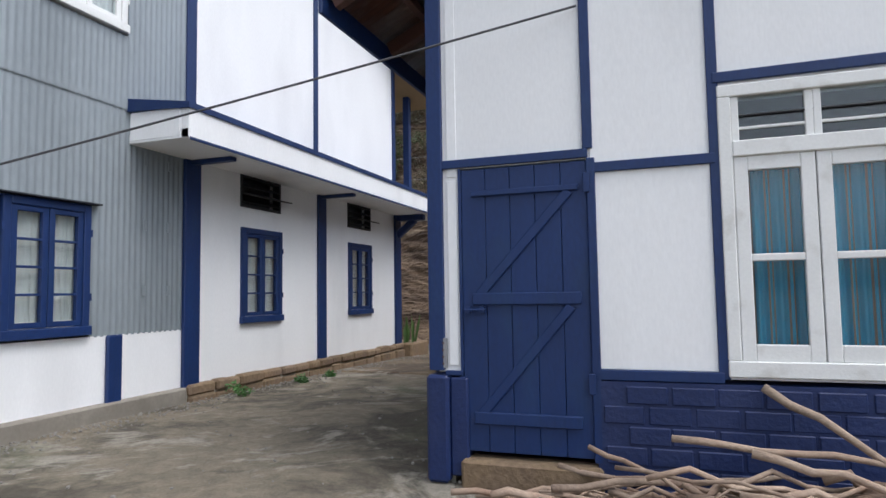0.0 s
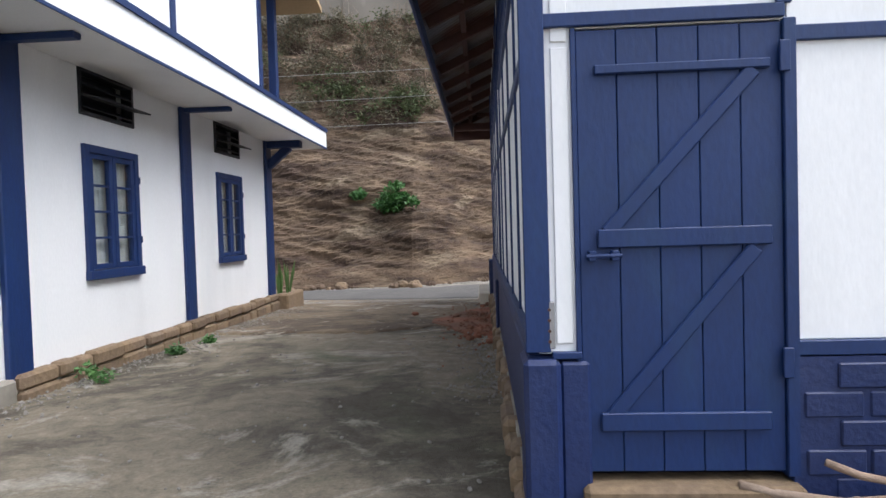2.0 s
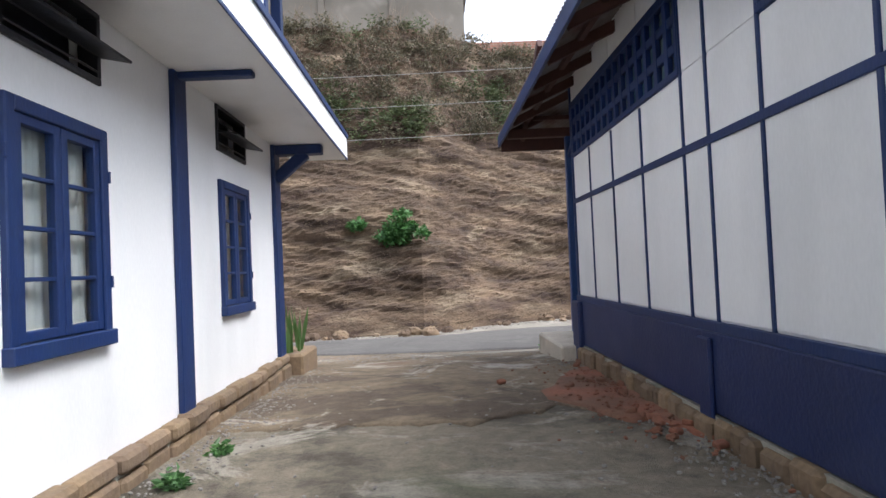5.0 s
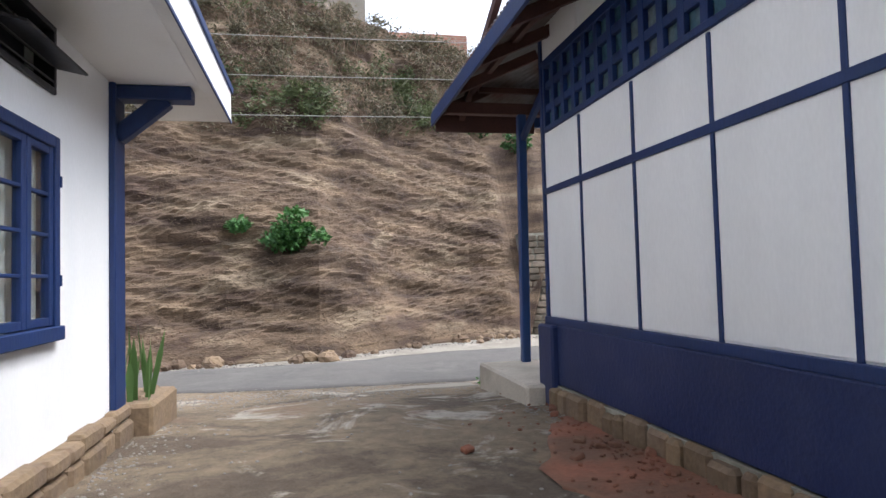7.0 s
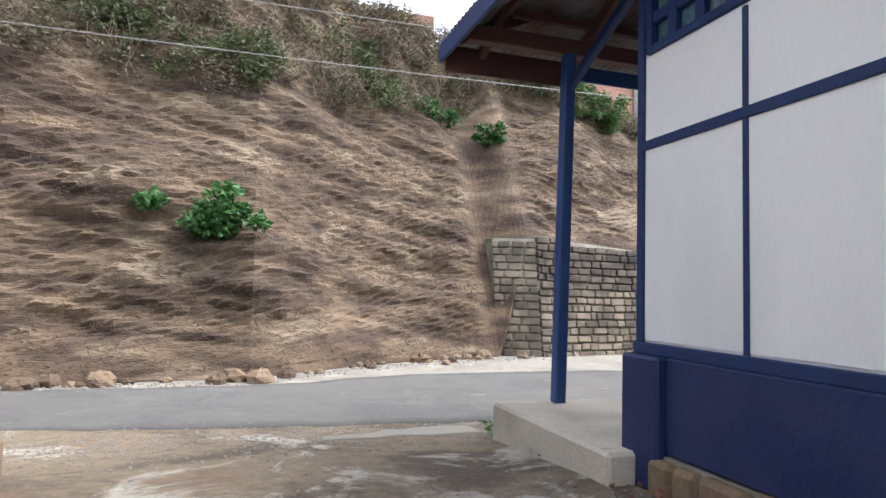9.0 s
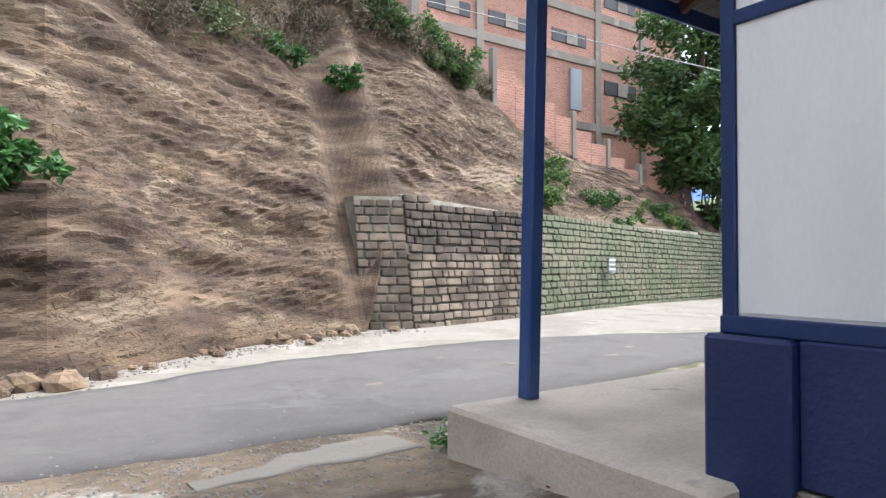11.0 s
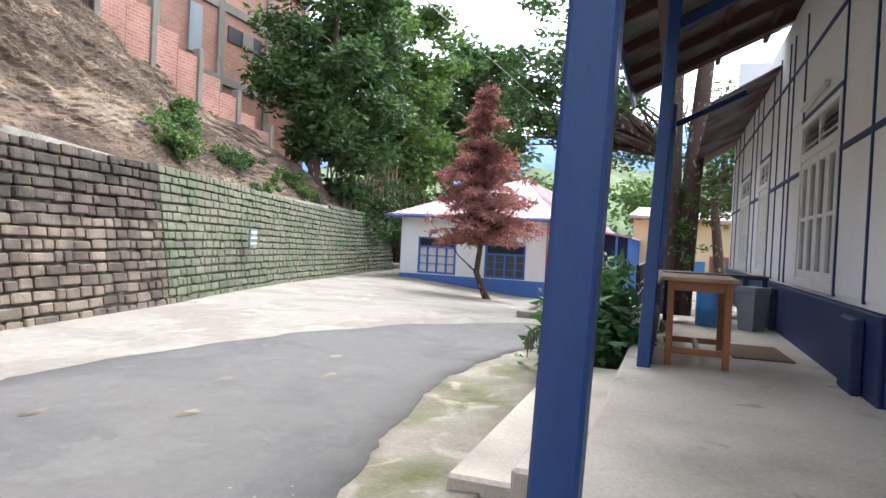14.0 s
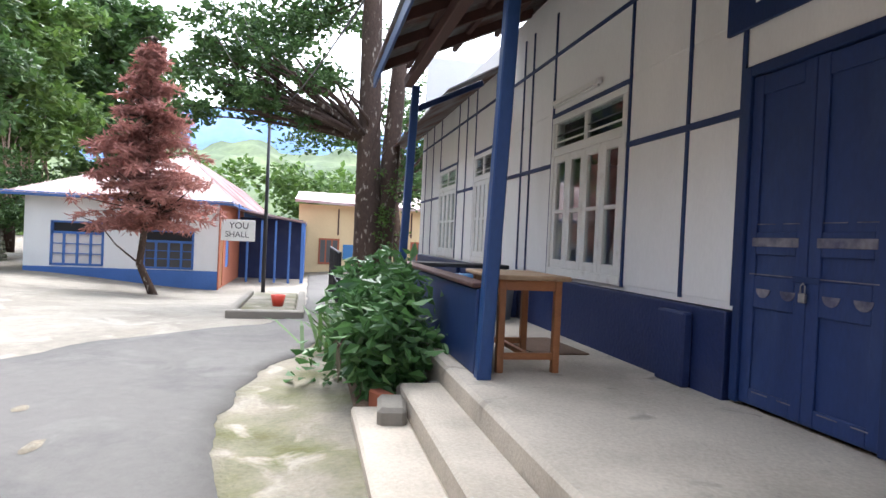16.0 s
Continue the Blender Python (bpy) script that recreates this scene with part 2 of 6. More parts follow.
RETAIN_GREEN = material("mossy_retaining_stone", (0.15, 0.145, 0.098), 0.9, 0.25, 3, 22, 0.5, second=(0.09, 0.11, 0.06), spread=0.5, second_scale=1.5, per_object=0.25)
MORTAR = material("lime_mortar", (0.36, 0.34, 0.285), 0.9, 0.2, 2, 25, 0.4, second=(0.18, 0.17, 0.13), spread=0.5, second_scale=1.5)
BRICK_MAT = brickwork("orange_fired_brick", (0.40, 0.185, 0.125), (0.30, 0.13, 0.09), (0.36, 0.30, 0.25))
BRICK_RED = material("red_brick_panel", (0.33, 0.10, 0.05), 0.85, 0.15, 1, 15)
BARK = material("grey_brown_bark", (0.075, 0.048, 0.036), 0.95, 0.35, 3, 25, 0.9, second=(0.34, 0.30, 0.25), spread=0.64, second_scale=11, stretch=(1, 1, 0.45), edge=0.04)
PALE_WOOD = material("barkless_dry_branch", (0.36, 0.27, 0.20), 0.85, 0.25, 4, 40, 0.4, second=(0.20, 0.13, 0.09), spread=0.55, second_scale=4, per_object=0.25)
YELLOW_WALL = material("cream_yellow_plaster", (0.62, 0.47, 0.27), 0.8, 0.08, 1, 15)
SOFFIT = material("ochre_plank_soffit", (0.34, 0.23, 0.11), 0.7, 0.15, 2, 25)
# Black paint, also on sheets that stand for shade inside openings.
BLACK = material("black_paint_and_inner_shade", (0.012, 0.013, 0.018), 0.5, 0.2, 3, 30)
# Room interiors: their lack of light is put into this dark grey.
ROOM_SHADE = material("room_shade_grey", (0.10, 0.095, 0.09), 0.9, 0.1, 2, 20)
CURTAIN = material("teal_curtain_cloth", (0.03, 0.26, 0.42), 0.85, 0.15, 3, 60, 0.2)
CURTAIN_STRIPE = material("brown_curtain_stripe", (0.22, 0.17, 0.13), 0.85, 0.15, 3, 60, 0.2)
LACE = material("white_net_curtain", (0.66, 0.62, 0.60), 0.9, 0.12, 5, 60, 0.2)
CABLE = material("grey_cable_sheath", (0.05, 0.05, 0.055), 0.6, 0.1, 3, 20, 0)
WIRE = material("bright_wire", (0.24, 0.23, 0.21), 0.5, 0.1, 3, 20, 0)
STEEL = material("dull_steel", (0.35, 0.35, 0.36), 0.4, 0.1, 10, 50, 0.05, metal=0.8)
PLASTIC_GREY = material("grey_plastic", (0.22, 0.23, 0.24), 0.5, 0.1, 3, 30, 0.05)
PLASTIC_BLUE = material("blue_plastic", (0.04, 0.16, 0.36), 0.4, 0.1, 3, 30, 0.05)
RED_PLASTIC = material("red_plastic", (0.6, 0.06, 0.03), 0.45, 0.1, 3, 30, 0.05)
MOSS = material("yellow_green_moss", (0.22, 0.195, 0.15), 0.95, 0.25, 3, 30, 0.6, second=(0.10, 0.10, 0.035), spread=0.55, second_scale=1.3, third=(0.30, 0.27, 0.22), third_scale=2.2, third_spread=0.6)
MAT_CLOTH = material("brown_coir_mat", (0.16, 0.10, 0.065), 0.95, 0.2, 5, 80, 0.5)
FADED_BLUE = material("faded_blue_paint", (0.20, 0.27, 0.32), 0.85, 0.25, 4, 30, 0.2, second=(0.16, 0.16, 0.12), spread=0.5, second_scale=5)
GLASS = glass("window_glass")
DULL_GLASS = material("frosted_lattice_glass", (0.07, 0.14, 0.17), 0.25, 0.3, 2.5, 20, 0.05, second=(0.16, 0.20, 0.20), spread=0.52, second_scale=3)
LEAF_DARK = foliage("deep_green_leaf", (0.095, 0.18, 0.045), (0.022, 0.055, 0.016))
LEAF_LIGHT = foliage("fresh_green_leaf", (0.14, 0.235, 0.045), (0.04, 0.09, 0.018))
LEAF_BUSH = foliage("glossy_shrub_leaf", (0.13, 0.27, 0.08), (0.03, 0.085, 0.025), 0.4)
LEAF_BRIGHT = foliage("bright_bank_bush_leaf", (0.085, 0.21, 0.05), (0.02, 0.07, 0.018))
LEAF_OLIVE = foliage("olive_scrub_leaf", (0.125, 0.15, 0.06), (0.04, 0.055, 0.022))
LEAF_DRY = foliage("dry_scrub_leaf", (0.19, 0.165, 0.10), (0.055, 0.05, 0.03))
LEAF_RED = foliage("dry_red_needle", (0.46, 0.22, 0.185), (0.24, 0.10, 0.085), 0.8)
STRAW = foliage("dead_straw_grass", (0.225, 0.168, 0.112), (0.07, 0.048, 0.033), 0.9)


# ---- mesh helpers ----
class Mesh:
    """Collects vertices and faces for one mesh object."""

    def __init__(self):
        self.v, self.f = [], []

    def add(self, verts, faces):
        k = len(self.v)
        self.v += [tuple(p) for p in verts]
        self.f += [tuple(i + k for i in q) for q in faces]
        return self

    def box(self, x0, x1, y0, y1, z0, z1, c=0.0, m=None):
        """A box; c chamfers its edges."""
        x0, x1, y0, y1, z0, z1 = min(x0, x1), max(x0, x1), min(y0, y1), max(y0, y1), min(z0, z1), max(z0, z1)
        c = min(c, 0.45 * min(x1 - x0, y1 - y0, z1 - z0))
        if c <= 0:
            vs = [(x, y, z) for z in (z0, z1) for y in (y0, y1) for x in (x0, x1)]
            fs = [(0, 2, 3, 1), (4, 5, 7, 6), (0, 1, 5, 4), (2, 6, 7, 3), (0, 4, 6, 2), (1, 3, 7, 5)]
        else:
            vs, fs = [], []
            idx = {}
            for sx in (0, 1):
                for sy in (0, 1):
                    for sz in (0, 1):
                        p = [(x0, x1)[sx], (y0, y1)[sy], (z0, z1)[sz]]
                        s = [1 - 2 * sx, 1 - 2 * sy, 1 - 2 * sz]
                        for a in range(3):
                            q = [p[k] + (0 if k == a else c * s[k]) for k in range(3)]
                            idx[sx, sy, sz, a] = len(vs)
                            vs.append(tuple(q))
            for a in range(3):
                b, d = (a + 1) % 3, (a + 2) % 3
                for s in (0, 1):
                    ring = []
                    for (i, j) in ((0, 0), (1, 0), (1, 1), (0, 1)):
                        key = [0, 0, 0]
                        key[a], key[b], key[d] = s, i, j
                        ring.append(idx[(*key, a)])
                    fs.append(tuple(ring if s else ring[::-1]))
                for i in (0, 1):
                    for j in (0, 1):
                        k0, k1 = [0, 0, 0], [0, 0, 0]
                        k0[a], k1[a] = 0, 1
                        k0[b] = k1[b] = i
                        k0[d] = k1[d] = j
                        fs.append((idx[(*k0, b)], idx[(*k1, b)], idx[(*k1, d)], idx[(*k0, d)]))
            for k in [(i, j, q) for i in (0, 1) for j in (0, 1) for q in (0, 1)]:
                fs.append((idx[(*k, 0)], idx[(*k, 1)], idx[(*k, 2)]))
        if m is not None:
            vs = [m @ Vector(p) for p in vs]
        return self.add(vs, fs)

    def tube(self, path, radii, sides=8, caps=True):
        """A round, tapered tube along a list of points."""
        path = [Vector(p) for p in path]
        if not hasattr(radii, "__len__"):
            radii = [radii] * len(path)
        rings = []
        for i, p in enumerate(path):
            d = (path[min(i + 1, len(path) - 1)] - path[max(i - 1, 0)]).normalized()
            up = Vector((0, 0, 1)) if abs(d.z) < 0.95 else Vector((1, 0, 0))
            a = d.cross(up).normalized()
            b = a.cross(d)
            rings.append([p + radii[i] * (math.cos(t) * a + math.sin(t) * b) for t in [2 * math.pi * k / sides for k in range(sides)]])
        vs = [p for r in rings for p in r]
        fs = [(i * sides + k, i * sides + (k + 1) % sides, (i + 1) * sides + (k + 1) % sides, (i + 1) * sides + k)
              for i in range(len(path) - 1) for k in range(sides)]
        if caps:
            fs += [tuple(range(sides))[::-1], tuple((len(path) - 1) * sides + k for k in range(sides))]
        return self.add(vs, fs)

    def lathe(self, profile, sides=20, at=(0, 0, 0)):
        """A turned shape from (radius, height) pairs."""
        vs = [(at[0] + r * math.cos(t), at[1] + r * math.sin(t), at[2] + z) for r, z in profile for t in [2 * math.pi * k / sides for k in range(sides)]]
        fs = [(i * sides + k, i * sides + (k + 1) % sides, (i + 1) * sides + (k + 1) % sides, (i + 1) * sides + k)
              for i in range(len(profile) - 1) for k in range(sides)]
        return self.add(vs, fs)

    def data(self, name, mat, smooth=False):
        me = bpy.data.meshes.new(name)
        me.from_pydata(self.v, [], self.f)
        bm = bmesh.new()
        bm.from_mesh(me)
        if len(self.f) < 60000:
            bmesh.ops.recalc_face_normals(bm, faces=bm.faces)
        bm.to_mesh(me)
        bm.free()
        if smooth:
            me.polygons.foreach_set("use_smooth", [True] * len(me.polygons))
        me.materials.append(mat)
        return me


def part(name, m, mat, parent=None, label="", smooth=False):
    """Links a Mesh as one object, under a thing or part where one is given."""
    ob = new(name, m.data(name, mat, smooth))
    ob.parent = parent
    if parent is None or label:
        tagged(ob, label=label)
    return ob


def thing(name, at, label, category, group="", kind="", turn=0.0):
    ob = new(name)
    ob.empty_display_size = 0.1
    ob.matrix_basis = pose(*at, 0, 0, turn)
    return tagged(ob, label, category, group, kind)


def structure(name, m, mat, label, category, smooth=False):
    return tagged(part(name, m, mat, None, label, smooth), label, category, kind="structure")


def smoothstep(a, b, t):
    t = np.clip((np.asarray(t, float) - a) / (b - a), 0, 1)
    return t * t * (3 - 2 * t)


def lerp(x, xs, ys):
    return float(np.interp(x, xs, ys))


def wobble(x, y, z=0.0, s=1.0):
    return noise.noise(Vector((x * s, y * s, z * s)))


def fbm(x, y, z, s=1.0, octaves=4):
    return noise.fractal(Vector((x * s, y * s, z * s)), 1.0, 2.0, octaves)


# ---- the ground ----
def level(x, y):
    """Height of the open ground: a gentle fall from the alley to the road, and down the yard."""
    alley = lerp(y, (-20, 6, 9, 13, 15.7, 18), (0.36, 0.33, 0.29, 0.21, 0.0, 0.0))
    fall = 0.68 * float(smoothstep(7, 21, x)) * (1 - 0.72 * float(smoothstep(18.5, 25, y)))
    return alley - fall


def drape(m, xs, near, far, rows, lift, thick=0.03):
    """A sheet that follows the ground between two edges."""
    cols = []
    for x in xs:
        a, b = near(x), far(x)
        ys = [a + (b - a) * k / rows for k in range(rows + 1)]
        c = [(x, y, level(x, y) + lift) for y in ys]
        cols.append([(x, a, level(x, a) + lift - thick)] + c + [(x, b, level(x, b) + lift - thick)])
    n = rows + 3
    vs = [p for c in cols for p in c]
    fs = [(i * n + k, (i + 1) * n + k, (i + 1) * n + k + 1, i * n + k + 1) for i in range(len(cols) - 1) for k in range(n - 1)]
    return m.add(vs, fs)


def smooth_bulge(x):
    """Widens a washed-out patch towards the wall."""
    return float(smoothstep(-2.9, -1.9, x))


def axis(fine0, fine1, step, reach):
    a = list(np.arange(fine0, fine1 + step / 2, step))
    grow = [3, 8, 20, 60, 150, 400, reach]
    return [fine0 - g for g in grow[::-1]] + a + [fine1 + g for g in grow]


gx, gy = axis(-12, 34, 0.4, 1500), axis(-8, 27, 0.4, 1500)
gm = Mesh()
gm.add([(x, y, level(x, y) + (0.018 * fbm(x, y, 0, 0.9, 3) if -8 < x < 30 and y < 16 else 0)) for x in gx for y in gy],
       [(i * len(gy) + j, (i + 1) * len(gy) + j, (i + 1) * len(gy) + j + 1, i * len(gy) + j + 1) for i in range(len(gx) - 1) for j in range(len(gy) - 1)])
structure("ground", gm, CONCRETE, "stained concrete and dirt ground of the alley", "ground", True)

road_near = lambda x: lerp(x, (-60, -6, -4, -1, 1.2, 2.9, 4.5, 6, 9, 14, 30), (16.6, 16.05, 15.75, 15.6, 16.0, 16.18, 16.05, 15.5, 14.9, 14.7, 14.6)) + 0.09 * wobble(x, 3, 0, 2.2) + 0.05 * wobble(x, 9, 0, 7)
road_far = lambda x: lerp(x, (-60, -4, -1.4, 1.9, 4.4, 6.3, 7.4, 8.0, 9.5, 14, 30), (18.3, 18.4, 19.3, 19.4, 18.9, 17.95, 16.9, 16.2, 15.75, 15.6, 15.6)) + 0.10 * wobble(x, 5, 0, 1.4) + 0.05 * wobble(x, 1, 0, 6)
xs = list(np.arange(-60, -10, 2.0)) + list(np.arange(-10, 12, 0.12)) + list(np.arange(12, 31, 1.0))
structure("road", drape(Mesh(), xs, road_near, road_far, 10, 0.03), ASPHALT, "worn grey asphalt lane with a ragged edge", "road", True)
yard_far = lambda x: lerp(x, (-60, -4, -1, 1.9, 6, 12, 20, 28), (18.6, 19.4, 21.6, 21.9, 22.6, 24.4, 26.2, 27)) + 0.4
structure("pavement", drape(Mesh(), [x for x in np.arange(-14, 28, 0.25)], lambda x: road_far(x) - 0.25, yard_far, 16, 0.018), APRON,
          "pale dusty concrete apron beside the lane", "pavement", True)
structure("dirt_apron", drape(Mesh(), list(np.arange(-7.5, -1.7, 0.1)), lambda x: 9.7 + 0.5 * wobble(x, 2, 0, 1.3) + 0.25 * wobble(x, 6, 0, 5), lambda x: road_near(x) + 0.1, 26, 0.021, 0.05), SANDY,
          "sandy dirt and gravel crust between the alley and the lane", "dirt", True)
structure("cement_spill", drape(Mesh(), list(np.arange(-3.5, -2.05, 0.06)), lambda x: 14.86 + 0.12 * wobble(x, 0, 0, 3), lambda x: 15.05 + 0.35 * float(smoothstep(-3.5, -2.3, x)) + 0.15 * wobble(x, 4, 0, 4), 5, 0.031, 0.02), PALE_CONCRETE,
          "thin pale cement spill at the veranda corner", "cement", True)
structure("dirt_patch", drape(Mesh(), list(np.arange(-2.75, -1.85, 0.06)), lambda x: 10.4 - 1.5 * smooth_bulge(x) + 0.7 * wobble(x, 0, 0, 4) * smooth_bulge(x), lambda x: 10.6 + 1.6 * smooth_bulge(x) + 0.25 * wobble(x, 4, 0, 6), 8, 0.034, 0.05),
          DIRT_RED, "reddish dirt washed against the wall foot", "dirt", True)


# ---- earth bank above the lane ----
def toe(x):
    return lerp(x, (-60, -8, -4, -2, 0, 1.9, 5.9, 12, 20, 30), (18.3, 18.7, 19.1, 20.6, 21.5, 21.9, 22.7, 24.7, 26.7, 27.5))


def crest(x):
    """Height of the bank's upper edge."""
    return lerp(x, (-60, -9, -3, 1, 4, 6, 9.5, 12, 16, 20, 30), (9.0, 8.6, 8.5, 8.2, 7.8, 7.6, 7.4, 6.3, 5.0, 3.6, 3.0))


def bank_point(x, v):
    """A point of the bank: v from 0 at its toe to 1 at its crest."""
    h = crest(x)
    foot = 2.45 * float(smoothstep(0.9, 2.0, x))
    lean = lerp(x, (-60, 0, 4, 10, 20, 30), (0.44, 0.46, 0.62, 1.05, 1.0, 1.0))
    z = foot + (h - foot) * v
    y = toe(x) + (z - foot) * lean + 0.35 * float(smoothstep(0.9, 2.0, x))
    zz = z
    w = zz + 0.22 * x
    d = 0.5 * fbm(x * 0.35, zz * 0.55, 3.1, 1.0, 3) + 0.10 * fbm(x * 0.45, w * 4.2, 7.7, 1.0, 4) + 0.085 * abs(fbm(x * 1.3, w * 6.5, 1.7, 1.0, 4)) + 0.05 * fbm(x * 6.0, zz * 12.0, 4.7, 1.0, 2)
    d *= float(smoothstep(0, 0.12, v)) * 0.85 + 0.15
    d *= 1 - 0.85 * float(smoothstep(0.5, 1.0, x)) * (1 - float(smoothstep(1.9, 2.4, x)))
    return Vector((x, y - d * 0.8, level(x, toe(x)) * (1 - v) + z + d * 0.35 - 0.1 * (v == 0)))


xs = list(np.arange(-46, -16, 1.5)) + list(np.arange(-16, 14, 0.11)) + list(np.arange(14, 32, 0.4))
rows = 160
bk = Mesh()
grid = [[bank_point(x, k / rows) for k in range(rows + 1)] + [Vector((x, bank_point(x, 1).y + d, crest(x) + 0.2 + 0.02 * d)) for d in (1.5, 6, 40)] for x in xs]
n = rows + 4
bk.add([p for c in grid for p in c], [(i * n + k, (i + 1) * n + k, (i + 1) * n + k + 1, i * n + k + 1) for i in range(len(xs) - 1) for k in range(n - 1)])
structure("earth_bank", bk, EARTH, "steep cut bank of dry brown earth and dead grass", "earth bank")


def leaf_cloud(m, centres, count, size, spread, rng, flat=0.6, droop=0.0, long=2.0):
    """Small bent leaves scattered round each centre (x, y, z, radius)."""
    for (cx, cy, cz, r) in centres:
        for _ in range(count):
            d = Vector((rng.gauss(0, 1), rng.gauss(0, 1), rng.gauss(0, flat)))
            d = d.normalized() * r * (rng.random() ** 0.4) * spread
            p = Vector((cx, cy, cz)) + Vector((d.x, d.y, d.z * flat))
            s = size * rng.uniform(0.6, 1.4)
            a = Vector((rng.gauss(0, 1), rng.gauss(0, 1), rng.gauss(0, 0.5) - droop)).normalized()
            b = a.cross(Vector((rng.gauss(0, 1), rng.gauss(0, 1), rng.gauss(0, 1) + 0.8))).normalized()
            c = a.cross(b) * 0.15 * s
            k = len(m.v)
            m.v += [tuple(p), tuple(p + a * s * 0.5 * long * 0.5 + b * s * 0.3 + c), tuple(p + a * s * long * 0.5), tuple(p + a * s * 0.5 * long * 0.5 - b * s * 0.3 + c)]
            m.f += [(k, k + 1, k + 2), (k, k + 2, k + 3)]
    return m


rng = random.Random(4)
# dead grass hanging on the bank
gr = Mesh()
for _ in range(85000):
    x = rng.uniform(-14, 12)
    v = rng.random() ** 0.9
    p = bank_point(x, max(v, 0.02))
    if fbm(x, p.z * 1.5, 2.0, 0.5, 3) < -0.25 or 0.7 < x < 1.95:
        continue
    l = rng.uniform(0.04, 0.16)
    d = Vector((rng.gauss(0, 0.75), -0.3 + rng.gauss(0, 0.25), rng.gauss(-0.3, 0.35))).normalized() * l
    w = Vector((0.6, 0, 0.8)) * rng.uniform(0.004, 0.011)
    k = len(gr.v)
    p = p + Vector((0, -0.02, 0))
    gr.v += [tuple(p - w), tuple(p + w), tuple(p + d + Vector((0, -0.02, 0.03)))]
    gr.f.append((k, k + 1, k + 2))
tagged(part("dead_grass", gr, STRAW), "tufts of dead straw-coloured grass on the bank", "dry grass", kind="stuff")

# scrub over the upper bank
sc, sg = Mesh(), Mesh()
dry, green = [], []
for _ in range(900):
    x = rng.uniform(-16, 9)
    low = lerp(x, (-16, -4, 0, 3, 6, 9), (0.56, 0.56, 0.68, 0.8, 0.86, 0.9))
    v = rng.uniform(low, 1.03)
    p = bank_point(x, min(v, 1.0))
    r = rng.uniform(0.2, 0.5)
    (green if wobble(x, p.z, 5, 0.7) > 0.3 else dry).append((x, p.y - 0.12, p.z + 0.05, r))
leaf_cloud(sc, dry, 90, 0.075, 1.0, rng, 0.8, 0, 2.6)
leaf_cloud(sg, green, 95, 0.085, 1.0, rng, 0.8, 0, 2.4)
tw = Mesh()
for x, y, z, r in dry[::2]:
    for _ in range(5):
        a = Vector((x + rng.gauss(0, r * 0.6), y + 0.1, z - r * 0.6))
        tw.tube([a, a + Vector((rng.gauss(0, 0.15), -0.12, rng.uniform(0.2, 0.5))), a + Vector((rng.gauss(0, 0.3), -0.2, rng.uniform(0.5, 0.95)))], [0.008, 0.006, 0.002], 3, False)
tagged(part("scrub_twigs", tw, PALE_WOOD), "thin dry twigs standing in the scrub", "twigs", kind="stuff")
tagged(part("dry_scrub", sc, LEAF_DRY), "matted dry brown-green scrub on the upper bank", "scrub", kind="stuff")
tagged(part("green_scrub", sg, LEAF_OLIVE), "leafy green scrub among dry growth on the bank", "scrub", kind="stuff")


def bank_bush(x, v, r, label, count=90, mat=LEAF_BRIGHT, blobs=12, size=0.12):
    p = bank_point(x, v)
    t = thing("bush", (p.x, p.y, p.z), label, "bush", "bushes on the bank")
    m = Mesh()
    cs = [(rng.gauss(0, r * 0.55), -0.18 + rng.gauss(0, 0.08), rng.gauss(0, r * 0.3), r * rng.uniform(0.25, 0.5)) for _ in range(blobs)]
    part("leaves", leaf_cloud(m, cs, count, size, 1.0, rng, 0.8, 0.2), mat, t)
    st = Mesh()
    for c in cs[:6]:
        st.tube([(0, 0.05, -0.1), (c[0] * 0.5, c[1] * 0.6, c[2] * 0.6), c[:3]], [0.015, 0.01, 0.005], 5)
    part("stem", st, BARK, t)
    return t


bank_bush(-4.55, 0.285, 0.62, "bright green leafy bush rooted in the earth bank", 130, blobs=16)
bank_bush(0.0, 0.70, 0.5, "small green bush on the upper bank")
bank_bush(1.6, 0.55, 0.35, "thin green weeds on the bank", 40)
for x, v in ((3.0, 0.92), (4.3, 0.95), (5.4, 0.93), (6.4, 0.9), (2.0, 0.96)):
    bank_bush(x, v, 0.75, "leafy green bush overhanging the crest of the bank", 130, LEAF_DARK, 14)
for k in range(16):
    x = rng.uniform(6, 19)
    bank_bush(x, rng.uniform(0.02, 0.35), 0.5, "creeping green weeds above the retaining wall", 60, LEAF_LIGHT if k % 2 else LEAF_DARK, 9, 0.1)


# ---- west building with the corrugated end and the white rooms ----
LX = -5.7


def box_wall(m, axis_x, x0, x1, span, z0, z1, holes):
    """A wall slab with rectangular openings (a, b, lower, upper); axis_x: the wall runs along x."""
    def put(a, b, lo, hi):
        if b - a > 1e-4 and hi - lo > 1e-4:
            m.box(a, b, x0, x1, lo, hi) if axis_x else m.box(x0, x1, a, b, lo, hi)
    cuts = sorted({span[0], span[1], *[h for q in holes for h in q[:2]]})
    for a, b in zip(cuts, cuts[1:]):
        mid, z = (a + b) / 2, z0
        for q in sorted([h for h in holes if h[0] < mid < h[1]], key=lambda h: h[2]):
            put(a, b, z, q[2])
            z = q[3]
        put(a, b, z, z1)
    return m


